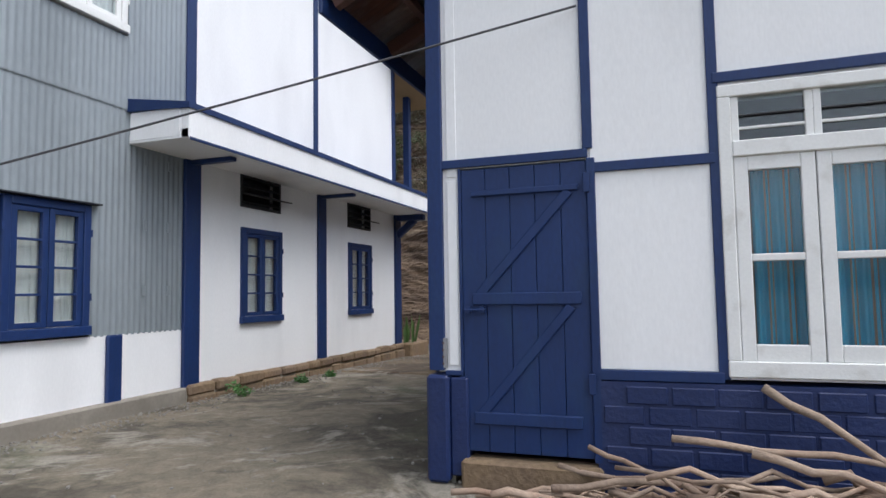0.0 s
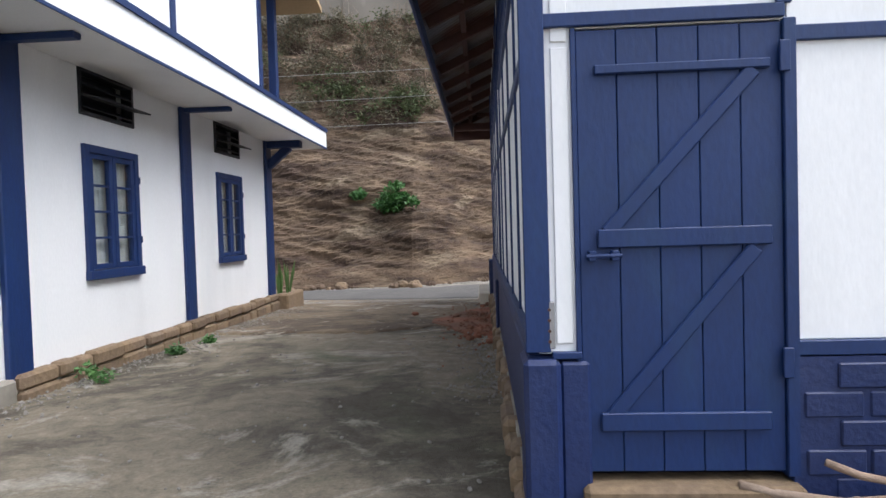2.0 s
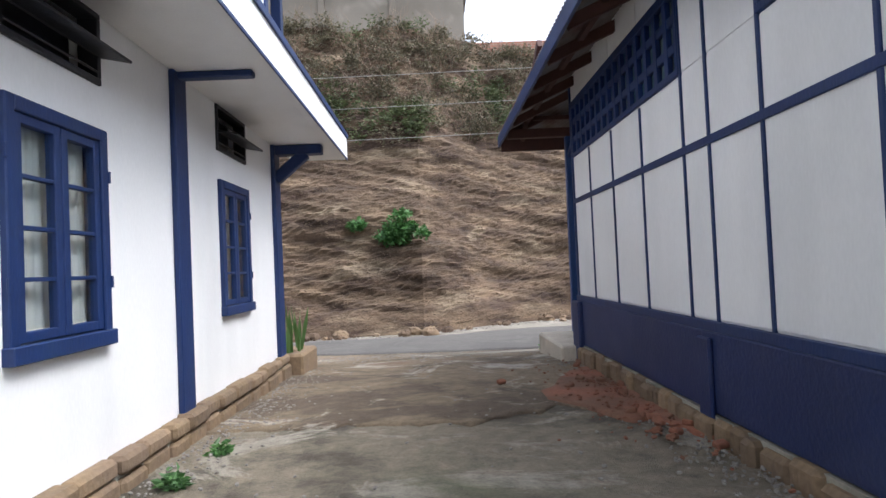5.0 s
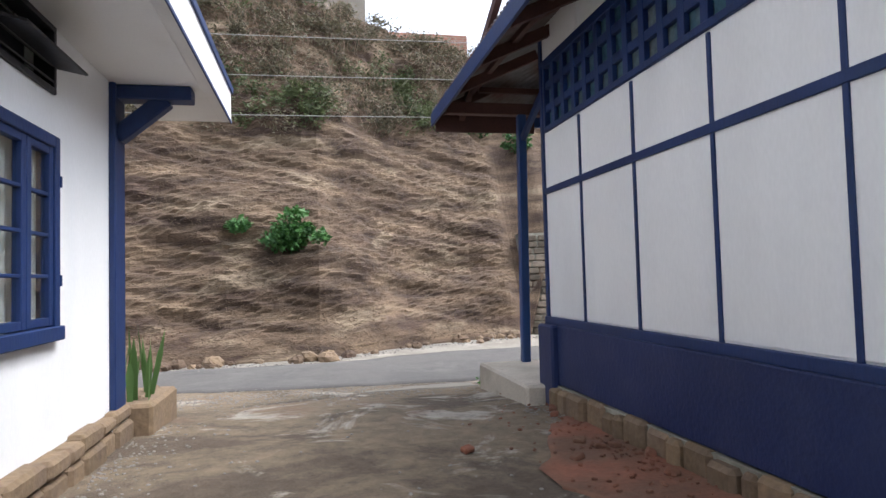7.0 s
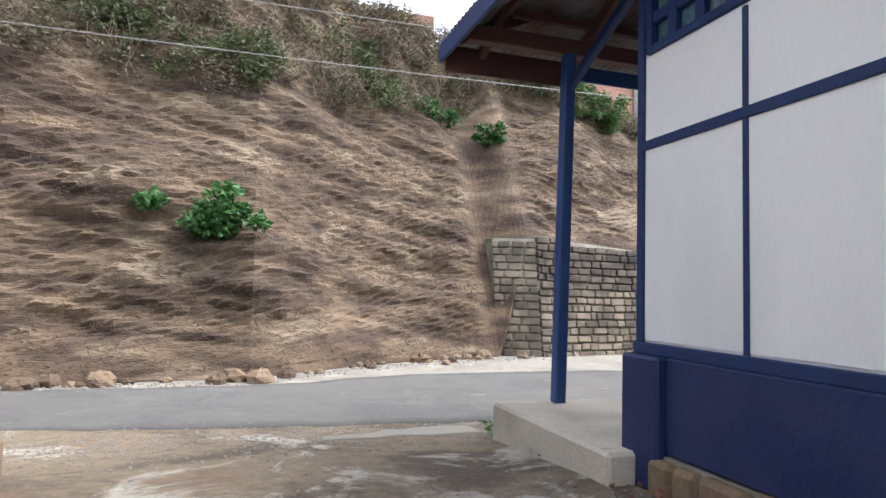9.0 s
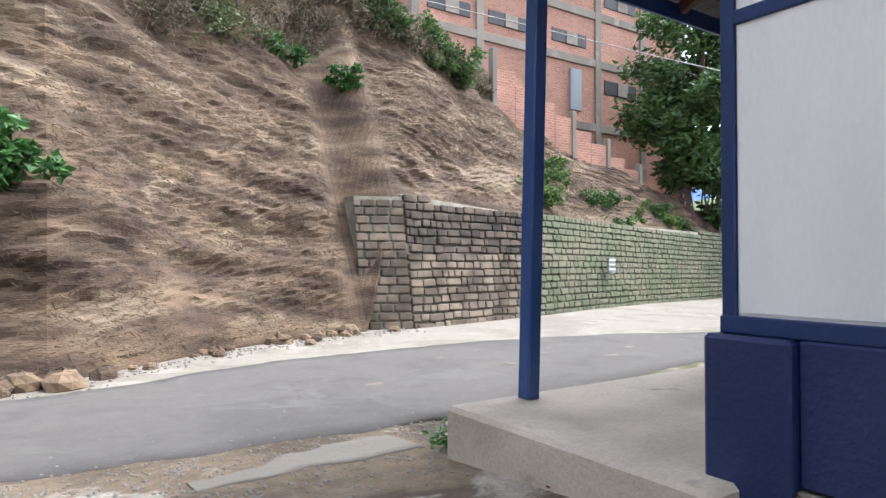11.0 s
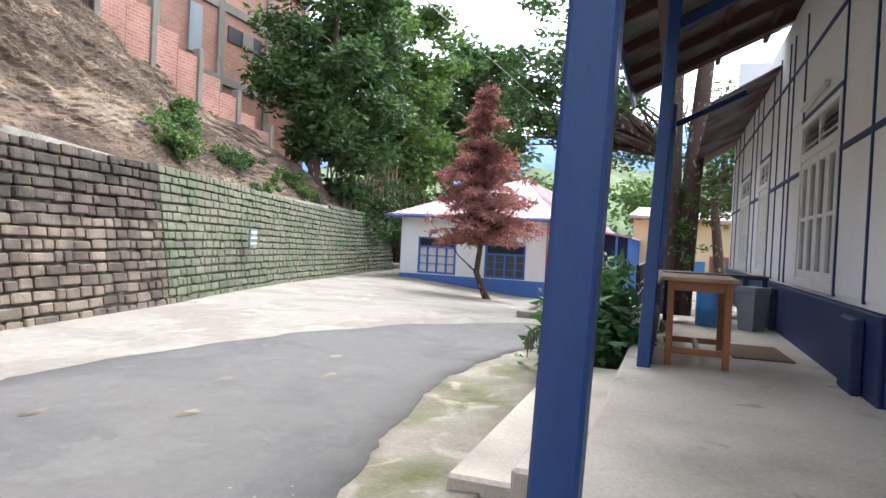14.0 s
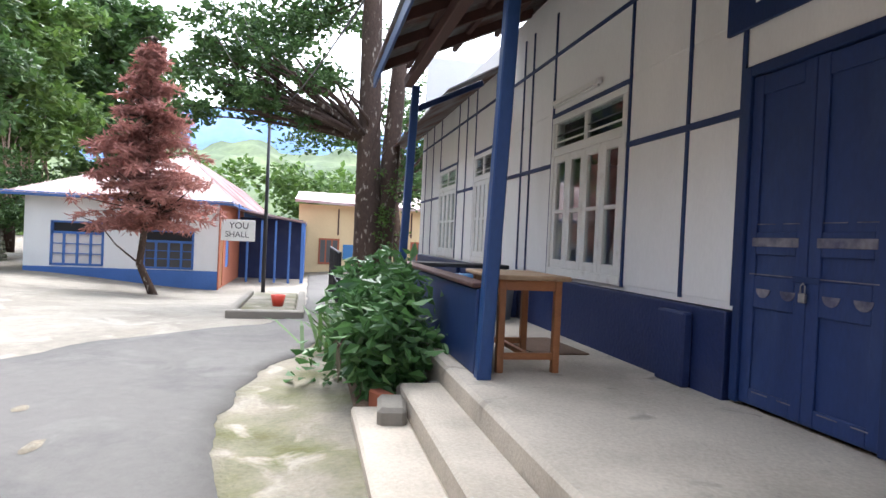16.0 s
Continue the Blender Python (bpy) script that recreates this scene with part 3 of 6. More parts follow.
W1, W2 = (7.40, 8.32, 1.19, 2.44), (10.36, 11.26, 1.19, 2.44)
V1, V2 = (7.39, 8.30, 2.71, 3.15), (10.35, 11.24, 2.71, 3.15)
structure("wall_west_lower", box_wall(Mesh(), False, LX - 0.2, LX, (6.42, 12.55), 0.5, 3.42, [W1, W2, V1, V2]), WHITE, "white limewashed masonry wall", "wall")
structure("wall_west_upper", Mesh().box(LX - 0.2, LX, 6.42, 12.40, 3.5, 6.55), WHITE, "white boarded upper wall", "wall")
structure("wall_west_gable", Mesh().add([(LX, 6.42, 6.55), (LX, 12.40, 6.55), (LX, 6.42, 8.6), (LX - 0.2, 6.42, 6.55), (LX - 0.2, 12.40, 6.55), (LX - 0.2, 6.42, 8.6)],
                                        [(0, 1, 2), (5, 4, 3), (0, 3, 4, 1), (1, 4, 5, 2), (2, 5, 3, 0)]), WHITE, "white upper gable wall", "wall")
structure("wall_west_end", Mesh().box(LX - 7, LX - 0.2, 12.35, 12.55, 0.4, 6.5), WHITE, "white end wall facing the lane", "wall")
structure("wall_west_dado", box_wall(Mesh(), False, LX - 0.2, LX, (-3.0, 6.40), 0.5, 1.16, []), WHITE, "low white plastered wall under the metal sheets", "wall")
structure("wall_west_core", box_wall(Mesh(), False, LX - 0.24, LX - 0.05, (-3.0, 6.40), 1.18, 7.6, [(4.22, 5.09, 1.2, 2.43), (4.5, 5.48, 4.32, 5.5)]), ROOM_SHADE, "timber wall behind the metal sheets", "wall")
structure("floor_west_building", Mesh().box(LX - 7, LX - 0.2, -3.0, 12.35, 0.3, 0.5), ROOM_SHADE, "floor of the white building", "floor")
structure("wall_west_back", Mesh().box(LX - 7.2, LX - 7, -3.0, 12.55, 0.3, 7.5), ROOM_SHADE, "far wall of the white building", "wall")
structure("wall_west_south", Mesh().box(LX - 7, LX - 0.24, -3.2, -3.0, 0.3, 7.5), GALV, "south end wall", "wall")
structure("ceiling_west", Mesh().box(LX - 7, LX - 0.25, -3.0, 12.35, 3.3, 3.42), ROOM_SHADE, "ceiling of the lower rooms", "ceiling")

# corrugated sheet cladding, a real wave
def corrugated(m, y0, y1, z0, z1, x=LX, pitch=0.076, depth=0.0045):
    n = max(2, int((y1 - y0) / pitch * 8))
    ys = [y0 + (y1 - y0) * k / n for k in range(n + 1)]
    vs = [(x + depth * math.sin(2 * math.pi * y / pitch), y, z) for z in (z0, z1) for y in ys]
    return m.add(vs, [(k, k + 1, n + 2 + k, n + 1 + k) for k in range(n)])


cl = structure("metal_cladding", Mesh().box(LX - 0.05, LX - 0.02, 6.36, 6.40, 1.16, 7.5), GALV, "grey corrugated metal sheet cladding", "cladding")
for y0, y1, z0, z1 in ((-3.0, 4.20, 1.15, 3.55), (5.11, 6.36, 1.15, 3.55), (4.20, 5.11, 2.46, 3.55), (-3.0, 4.48, 3.50, 7.6), (5.50, 6.36, 3.50, 7.6), (4.48, 5.50, 3.50, 4.28), (4.48, 5.50, 5.54, 7.6)):
    part("metal_sheet", corrugated(Mesh(), y0, y1, z0, z1, LX + (0.012 if z0 > 3.4 else 0)), GALV, cl, smooth=True)
for y in (4.0, 5.75, 6.1):
    for z in (1.55, 2.25, 2.95):
        part("sheet_clip", Mesh().box(LX + 0.008, LX + 0.016, y, y + 0.05, z, z + 0.11, 0.002), GALV, cl)

tr = Mesh()
for y0, y1, z0, z1, d in ((6.34, 6.60, 0.42, 3.14, 0.05), (9.32, 9.56, 0.42, 3.14, 0.045), (12.33, 12.60, 0.42, 3.14, 0.05)):
    structure("column", Mesh().box(LX, LX + d, y0, y1, z0, z1, 0.008), BLUE, "navy-painted wall pilaster", "pilaster")
structure("column", Mesh().box(LX, LX + 0.05, 5.30, 5.48, 0.32, 1.16, 0.012), BLUE, "chipped navy pilaster on the low wall", "pilaster")
structure("column", Mesh().box(LX, LX + 0.05, 3.84, 4.05, 0.32, 1.16, 0.012), BLUE, "chipped navy pilaster on the low wall", "pilaster")
for y0, y1 in ((6.36, 6.52), (9.22, 9.33), (12.28, 12.41)):
    structure("trim", Mesh().box(LX, LX + 0.03, y0, y1, 3.5, 6.6 if y1 > 12 else 7.6, 0.004), BLUE, "blue upright timber trim", "trim")
# brackets under the slab
for y in (6.47, 9.44, 12.47):
    structure("bracket", Mesh().box(LX, LX + 0.62, y - (0.09 if y > 12 else 0.05), y + (0.09 if y > 12 else 0.05), 3.02 if y > 12 else 3.085, 3.138, 0.01), BLUE, "navy bracket under the canopy slab", "bracket")

structure("bracket", Mesh().box(0, 0.5, -0.06, 0.06, -0.07, 0.07, 0.012, pose(LX + 0.03, 12.47, 2.72, 0, -40, 0)), BLUE, "slanting navy brace under the canopy end", "bracket")

# canopy slab
EX = -4.92
structure("canopy_slab", Mesh().box(LX + 0.002, EX, 5.55, 13.6, 3.14, 3.24, 0.006), WHITE, "white concrete canopy slab over the rooms", "canopy")
structure("canopy_fascia", Mesh().box(EX - 0.1, EX + 0.01, 5.55, 13.6, 3.135, 3.48, 0.012), WHITE, "white canopy fascia", "fascia")
structure("canopy_fascia", Mesh().box(LX + 0.002, EX - 0.1, 5.545, 5.65, 3.15, 3.48, 0.02), WHITE, "white canopy end with broken plaster", "fascia")
structure("canopy_fascia", Mesh().box(LX + 0.002, EX - 0.1, 13.5, 13.605, 3.15, 3.48, 0.02), WHITE, "white canopy end", "fascia")
structure("drip_edge", Mesh().box(EX + 0.004, EX + 0.016, 5.56, 13.6, 3.118, 3.15, 0.003), BLUE, "thin blue drip edge under the canopy fascia", "trim")
structure("canopy_cap", Mesh().add([(LX, 5.52, 3.62), (EX + 0.03, 5.52, 3.50), (EX + 0.03, 13.63, 3.50), (LX, 13.63, 3.62), (LX, 5.52, 3.48), (EX + 0.03, 5.52, 3.44), (EX + 0.03, 13.63, 3.44), (LX, 13.63, 3.48)],
                                   [(0, 1, 2, 3), (7, 6, 5, 4), (0, 4, 5, 1), (1, 5, 6, 2), (2, 6, 7, 3)]), BLUE, "blue-painted canopy top edge", "canopy")

# rubble footing of the west building, stone by stone
foot = structure("footing_west", Mesh().box(LX - 0.1, LX + 0.06, -3.0, 13.5, 0.1, 0.44), MORTAR, "brown rubble stone footing", "footing")
structure("footing_render", Mesh().box(LX - 0.05, LX + 0.09, -3.0, 6.36, 0.1, 0.50, 0.02), PALE_CONCRETE, "rough grey cement footing under the low wall", "footing")
y = 6.37
while y < 13.5:
    w = rng.uniform(0.22, 0.5)
    for z0, z1 in ((0.2, 0.39), (0.39, 0.52)):
        part("stone", Mesh().box(LX - 0.02, LX + 0.1 + rng.uniform(-0.02, 0.03), y + 0.01, min(y + w, 13.55) - 0.01, z0 + rng.uniform(0, 0.015), z1 + rng.uniform(-0.02, 0.01), 0.025), STONE, foot)
    y += w
structure("porch_ledge", Mesh().box(LX - 2, LX + 0.25, 12.62, 13.6, 0.1, 0.5, 0.03), STONE, "rough stone porch ledge", "ledge")

# upper balcony at the lane end
structure("balcony_floor", Mesh().box(LX - 2.5, LX + 0.002, 12.42, 13.6, 3.3, 3.5, 0.01), WHITE, "balcony floor", "balcony")
structure("balcony_roof", Mesh().add([(LX - 3, 12.2, 6.2), (LX + 0.75, 12.2, 6.2), (LX + 0.75, 13.75, 5.72), (LX - 3, 13.75, 5.72), (LX - 3, 12.2, 6.3), (LX + 0.75, 12.2, 6.3), (LX + 0.75, 13.75, 5.82), (LX - 3, 13.75, 5.82)],
                                     [(0, 1, 2, 3), (7, 6, 5, 4), (0, 4, 5, 1), (1, 5, 6, 2), (2, 6, 7, 3), (3, 7, 4, 0)]), SOFFIT, "ochre plank soffit of the balcony roof", "roof")
br = thing("balcony_rail", (LX, 13.2, 3.5), "blue balcony post and low rail", "railing")
part("post", Mesh().box(-0.14, 0.0, 0, 0.14, 0, 2.38, 0.008), BLUE, br)
part("rail", Mesh().box(-0.1, -0.04, -0.75, 0, 0.32, 0.38, 0.004), BLUE, br)
for k in range(6):
    part("baluster", Mesh().box(-0.085, -0.055, -0.72 + 0.12 * k, -0.69 + 0.12 * k, 0, 0.32, 0.003), BLUE, br)
rf = [(LX - 7.3, -3.3, 10.9), (LX + 0.45, -3.3, 10.9), (LX + 0.45, 12.9, 6.35), (LX - 7.3, 12.9, 6.35)]
structure("roof_west", Mesh().add(rf + [(x, y, z + 0.08) for x, y, z in rf], [(0, 1, 2, 3), (7, 6, 5, 4), (0, 4, 5, 1), (1, 5, 6, 2), (2, 6, 7, 3), (3, 7, 4, 0)]), ROOF_UNDER, "corrugated roof of the white building", "roof")


def casement(at_y, z0, w, h, label, curtain, cols=2, rows_=4, hood=False):
    """A blue timber casement window in the west wall with small panes; base at its sill."""
    t = thing("casement_window", (LX, at_y, z0), label, "window", "casement windows")
    f = 0.075
    for n_, b in (("frame_side", (-0.12, 0.035, 0, f, 0, h)), ("frame_side", (-0.12, 0.035, w - f, w, 0, h)), ("frame_head", (-0.12, 0.036, f, w - f, h - f, h)), ("sill", (-0.12, 0.06, -0.01, w + 0.01, -0.02, f * 0.9))):
        part(n_, Mesh().box(*b, 0.006), BLUE, t)
    inner = (w - 2 * f) / cols
    for c in range(cols):
        y0 = f + c * inner
        s = part("sash", Mesh().box(-0.03, 0.022, y0 + 0.004, y0 + 0.062, f, h - f, 0.004).box(-0.03, 0.022, y0 + inner - 0.062, y0 + inner - 0.004, f, h - f, 0.004)
                 .box(-0.03, 0.02, y0 + 0.05, y0 + inner - 0.05, f, f + 0.05, 0.004).box(-0.03, 0.02, y0 + 0.05, y0 + inner - 0.05, h - f - 0.05, h - f, 0.004), BLUE, t)
        ph = (h - 2 * f - 0.1) / rows_
        for r in range(rows_):
            z = f + 0.05 + r * ph
            if r:
                part("glazing_bar", Mesh().box(-0.02, 0.016, y0 + 0.055, y0 + inner - 0.055, z - 0.011, z + 0.011, 0.003), BLUE, s)
            g = part("pane", Mesh().box(-0.006, -0.002, y0 + 0.06, y0 + inner - 0.06, z + 0.008, z + ph - 0.008), GLASS, s)
            g.visible_shadow = False
    for z in (0.25 * h, 0.75 * h):
        for y_ in (-0.012, w - 0.008):
            part("hinge", Mesh().box(0.03, 0.042, y_, y_ + 0.02, z, z + 0.07, 0.002), BLUE, t)
    n_ = 70
    ys_ = [0.05 + (w - 0.1) * k / n_ for k in range(n_ + 1)]
    cu = Mesh().add([(-0.075 + 0.015 * math.sin(k * 1.1) + 0.008 * math.sin(k * 2.7), y_, z) for z in (0.05, h - 0.05) for k, y_ in enumerate(ys_)], [(k, k + 1, n_ + 2 + k, n_ + 1 + k) for k in range(n_)])
    tagged(part("curtain", cu, curtain, t, "white net curtain", True))
    if hood:
        part("hood", Mesh().box(0, 0.09, -0.08, w + 0.08, h + 0.005, h + 0.02, 0.003), BLACK, t, "dark metal rain hood")
    return t


casement(W1[0], W1[2], W1[1] - W1[0], W1[3] - W1[2], "blue timber casement window with eight panes and net curtain", LACE)
casement(W2[0], W2[2], W2[1] - W2[0], W2[3] - W2[2], "blue timber casement window with eight panes and net curtain", LACE)
casement(4.22, 1.2, 0.87, 1.23, "blue casement window in the corrugated wall with curtains", LACE, hood=True)
uw = casement(4.5, 4.32, 0.98, 1.18, "white-framed upper window in the corrugated wall", LACE)
for o in uw.children_recursive:
    if o.data.materials[0] == BLUE:
        o.data.materials[0] = WHITE_WOOD


def vent(at_y, z0, w, h):
    """A black louvred ventilator, its flap tilted out."""
    t = thing("wall_vent", (LX, at_y, z0), "black louvred wall ventilator with a tilted flap", "ventilator", "wall ventilators")
    part("frame", Mesh().box(-0.1, 0.02, 0, w, 0, 0.04, 0.004).box(-0.1, 0.02, 0, w, h - 0.04, h, 0.004).box(-0.1, 0.02, 0, 0.04, 0.04, h - 0.04, 0.004).box(-0.1, 0.02, w - 0.04, w, 0.04, h - 0.04, 0.004), BLACK, t)
    for k in range(3):
        part("louvre", Mesh().box(-0.05, 0.05, 0.04, w - 0.04, -0.006, 0.006, 0.002, pose(-0.02, 0, 0.1 + k * (h - 0.14) / 3, 0, 35, 0)), BLACK, t)
    part("flap", Mesh().box(0, 0.2, 0.02, w + 0.02, -0.008, 0.008, 0.002, pose(0.0, 0, h * 0.42, 0, 12, 0)), BLACK, t)
    # Black sheet behind the louvres in place of the shade inside.
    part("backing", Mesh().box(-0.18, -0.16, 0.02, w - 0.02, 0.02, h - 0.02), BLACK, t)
    return t


vent(V1[0], V1[2], V1[1] - V1[0], V1[3] - V1[2])
vent(V2[0], V2[2], V2[1] - V2[0], V2[3] - V2[2])


# ---- east building: timber frame with white panels, navy plinth, veranda ----
BX, BS, BN, BE = -1.82, 4.35, 12.85, 14.0
PZ, RZ = 1.025, 2.32  # plinth top, middle rail
battens_w = [5.35, 6.20, 7.10, 8.05, 8.75, 9.18, 10.12, 11.04, 11.97]
LAT = [(4.75, 8.05, 2.90, 3.58), (9.18, 12.78, 2.90, 3.58)]
SWIN, SDOOR = (-0.11, 0.85, 1.04, 2.68), (-1.65, -0.85, 0.52, 2.33)
NDOOR = (0.62, 1.80, 0.45, 2.60)
NWINS = [(3.36, 5.14, 1.06, 2.86), (7.60, 8.74, 1.06, 2.86), (10.07, 11.70, 1.06, 2.86)]
wall_w = structure("wall_alley", box_wall(Mesh(), False, BX, BX + 0.12, (BS, BN), PZ, 4.0, LAT), WHITE, "white panelled timber-framed wall along the alley", "wall")
wall_s = structure("wall_south", box_wall(Mesh(), True, BS, BS + 0.12, (BX + 0.12, BE), PZ, 6.0, [SWIN, (SDOOR[0], SDOOR[1], PZ, SDOOR[3])]), WHITE, "white panelled timber-framed end wall", "wall")
wall_n = structure("wall_north", box_wall(Mesh(), True, BN - 0.12, BN, (BX + 0.12, BE), PZ, 4.4, [(NDOOR[0], NDOOR[1], PZ, NDOOR[3]), *NWINS]), WHITE, "white panelled veranda wall with windows", "wall")
structure("wall_east", Mesh().box(BE, BE + 0.12, BS, BN, 0.1, 6.0), WHITE, "white far end wall", "wall")
structure("floor_east_building", Mesh().box(BX + 0.12, BE, BS + 0.12, BN - 0.12, 0.2, 0.44), ROOM_SHADE, "floor inside the office building", "floor")
structure("ceiling_east", Mesh().box(BX + 0.12, BE, BS + 0.12, BN - 0.12, 3.62, 3.7), ROOM_SHADE, "ceiling inside the office building", "ceiling")


def panels(parent, along_x, plane, sign, cuts, bands, holes):
    """White boards between battens, each a piece, a few millimetres proud of the wall."""
    for a, b in zip(cuts, cuts[1:]):
        for lo, hi in bands:
            if any(h[0] < b - 0.03 and h[1] > a + 0.03 and h[2] < hi - 0.03 and h[3] > lo + 0.03 for h in holes):
                continue
            p0, p1 = sorted((plane, plane + sign * 0.008))
            m = Mesh().box(a + 0.012, b - 0.012, p0, p1, lo + 0.012, hi - 0.012, 0.002) if along_x else Mesh().box(p0, p1, a + 0.012, b - 0.012, lo + 0.012, hi - 0.012, 0.002)
            part("panel", m, WHITE, parent)


def batten(parent, along_x, plane, sign, a0, a1, z0, z1, d=0.022):
    p0, p1 = sorted((plane + sign * 0.002, plane + sign * d))
    part("batten", Mesh().box(a0, a1, p0, p1, z0, z1, 0.004) if along_x else Mesh().box(p0, p1, a0, a1, z0, z1, 0.004), BLUE, parent)


# alley side
cuts = [BS + 0.03, *battens_w, BN - 0.03]
panels(wall_w, False, BX, -1, cuts, [(PZ + 0.06, RZ), (RZ, 2.90), (2.90, 3.58), (3.58, 3.98)], LAT)
for y in battens_w:
    lat = any(a - 0.01 < y < b + 0.01 for a, b, *_ in LAT)
    inside = any(a + 0.05 < y < b - 0.05 for a, b, *_ in LAT)
    batten(wall_w, False, BX, -1, y - 0.017, y + 0.017, PZ + 0.05, 2.88 if inside else 3.98)
batten(wall_w, False, BX, -1, BS + 0.052, BN + 0.02, RZ - 0.03, RZ + 0.03, 0.026)
batten(wall_w, False, BX, -1, BS + 0.052, BN + 0.02, 3.57, 3.62, 0.026)
batten(wall_w, False, BX, -1, BS + 0.052, BN + 0.02, PZ - 0.01, PZ + 0.06, 0.045)
batten(wall_w, False, BX, -1, BN - 0.04, BN + 0.02, PZ + 0.05, 3.95, 0.028)
batten(wall_w, False, BX, -1, BS + 0.002, BS + 0.05, PZ + 0.06, 3.95, 0.05)

# south end
cuts_s = [BX + 0.06, SDOOR[0] - 0.02, -0.84, -0.13, 0.87] + [0.87 + 0.93 * k for k in range(1, 15)]
panels(wall_s, True, BS, -1, cuts_s, [(PZ + 0.03, 2.27), (2.27, 4.3)], [SWIN, SDOOR])
for x in cuts_s[2:]:
    batten(wall_s, True, BS, -1, x - 0.03, x + 0.03, PZ if x > -0.8 else 2.39, 5.0)
batten(wall_s, True, BS, -1, BX - 0.03, -0.84, 2.335, 2.39, 0.028)
batten(wall_s, True, BS, -1, -0.84, -0.13, 2.24, 2.30, 0.028)
batten(wall_s, True, BS, -1, -0.84, -0.13, PZ - 0.02, PZ + 0.04, 0.03)
batten(wall_s, True, BS, -1, -0.13, BE, 2.70, 2.76, 0.028)
batten(wall_s, True, BS, -1, BX - 0.056, BX + 0.045, PZ + 0.01, 5.0, 0.038)
batten(wall_s, True, BS, -1, BX + 0.05, SDOOR[0], PZ - 0.02, PZ + 0.01, 0.03)

# north front
cuts_n = [BX + 0.03, -0.95, -0.2, 0.58, NDOOR[1] + 0.02, 2.43, 3.34, 5.16, 5.93, 6.27, 7.0, 7.58, 8.76, 9.4, 10.05, 11.72, 12.6, 13.5]
panels(wall_n, True, BN, 1, cuts_n, [(PZ + 0.04, RZ), (RZ, 2.92), (2.92, 3.6), (3.6, 4.1)], [NDOOR, *NWINS])
for x in cuts_n[1:]:
    batten(wall_n, True, BN, 1, x - 0.02, x + 0.02, PZ + 0.03, 4.1)
for a, b in ((BX, NDOOR[0]), (NDOOR[1], NWINS[0][0]), (NWINS[0][1], NWINS[1][0]), (NWINS[1][1], NWINS[2][0]), (NWINS[2][1], BE)):
    batten(wall_n, True, BN, 1, a, b, RZ - 0.025, RZ + 0.025, 0.026)
for a, b, c, d in NWINS:
    batten(wall_n, True, BN, 1, a - 0.03, b + 0.03, d, d + 0.05, 0.028)
batten(wall_n, True, BN, 1, BX, BE, 3.58, 3.62, 0.026)

# navy plinth, rough footing stones below it on the alley side
structure("plinth_alley", Mesh().box(BX - 0.05, BX + 0.14, BS + 0.02, BN - 0.3, 0.46, PZ - 0.012, 0.01), NAVY, "navy-painted masonry plinth", "plinth")
structure("plinth_corner", Mesh().box(BX - 0.11, BX + 0.14, BN - 0.3, BN + 0.06, 0.2, PZ - 0.012, 0.018), NAVY, "navy corner pier of the plinth", "plinth")
structure("plinth_pier", Mesh().box(BX - 0.085, BX - 0.05, 8.78, 8.98, 0.4, PZ - 0.05, 0.012), NAVY, "navy pier of the plinth", "plinth")
structure("plinth_corner", Mesh().box(BX - 0.07, -1.74, BS - 0.07, BS + 0.2, 0.34, PZ - 0.015, 0.02).box(-1.74, SDOOR[0] + 0.03, BS - 0.035, BS + 0.1, 0.38, PZ - 0.03, 0.012), NAVY, "navy corner pier beside the plank door", "plinth")
pl_s = structure("plinth_south", Mesh().box(SDOOR[1] + 0.02, BE, BS - 0.03, BS + 0.14, 0.2, PZ - 0.025), NAVY, "navy-painted brick plinth", "plinth")
structure("plinth_north", Mesh().box(NDOOR[1] + 0.04, BE, BN - 0.1, BN + 0.05, 0.3, PZ - 0.01, 0.008).box(BX + 0.14, NDOOR[0] - 0.03, BN - 0.1, BN + 0.05, 0.3, PZ - 0.01, 0.008), NAVY, "scuffed navy plinth along the veranda", "plinth")
for x in (2.18, 6.05, 9.3):
    structure("plinth_pier", Mesh().box(x, x + 0.36, BN + 0.05, BN + 0.13, 0.43, PZ - 0.06, 0.015), NAVY, "navy pier of the veranda plinth", "plinth")
for r in range(6):
    for c in range(14):
        x = -0.78 + 0.245 * c + (0.12 if r % 2 else 0) + rng.uniform(-0.01, 0.01)
        part("brick", Mesh().box(x, x + 0.225, BS - 0.034 - rng.uniform(0, 0.008), BS - 0.02, 0.30 + 0.115 * r, 0.30 + 0.115 * r + 0.10, 0.006), NAVY, pl_s)
ft = structure("footing_alley", Mesh().box(BX - 0.06, BX + 0.1, BS, BN, 0.05, 0.45), MORTAR, "rough stone footing under the navy plinth", "footing")
y = BS
while y < BN - 0.3:
    w = rng.uniform(0.12, 0.34)
    part("stone", Mesh().box(BX - 0.09 - rng.uniform(0, 0.05), BX, y + 0.006, y + w - 0.006, 0.05, 0.455 + rng.uniform(-0.05, 0.02), 0.03), STONE, ft)
    y += w


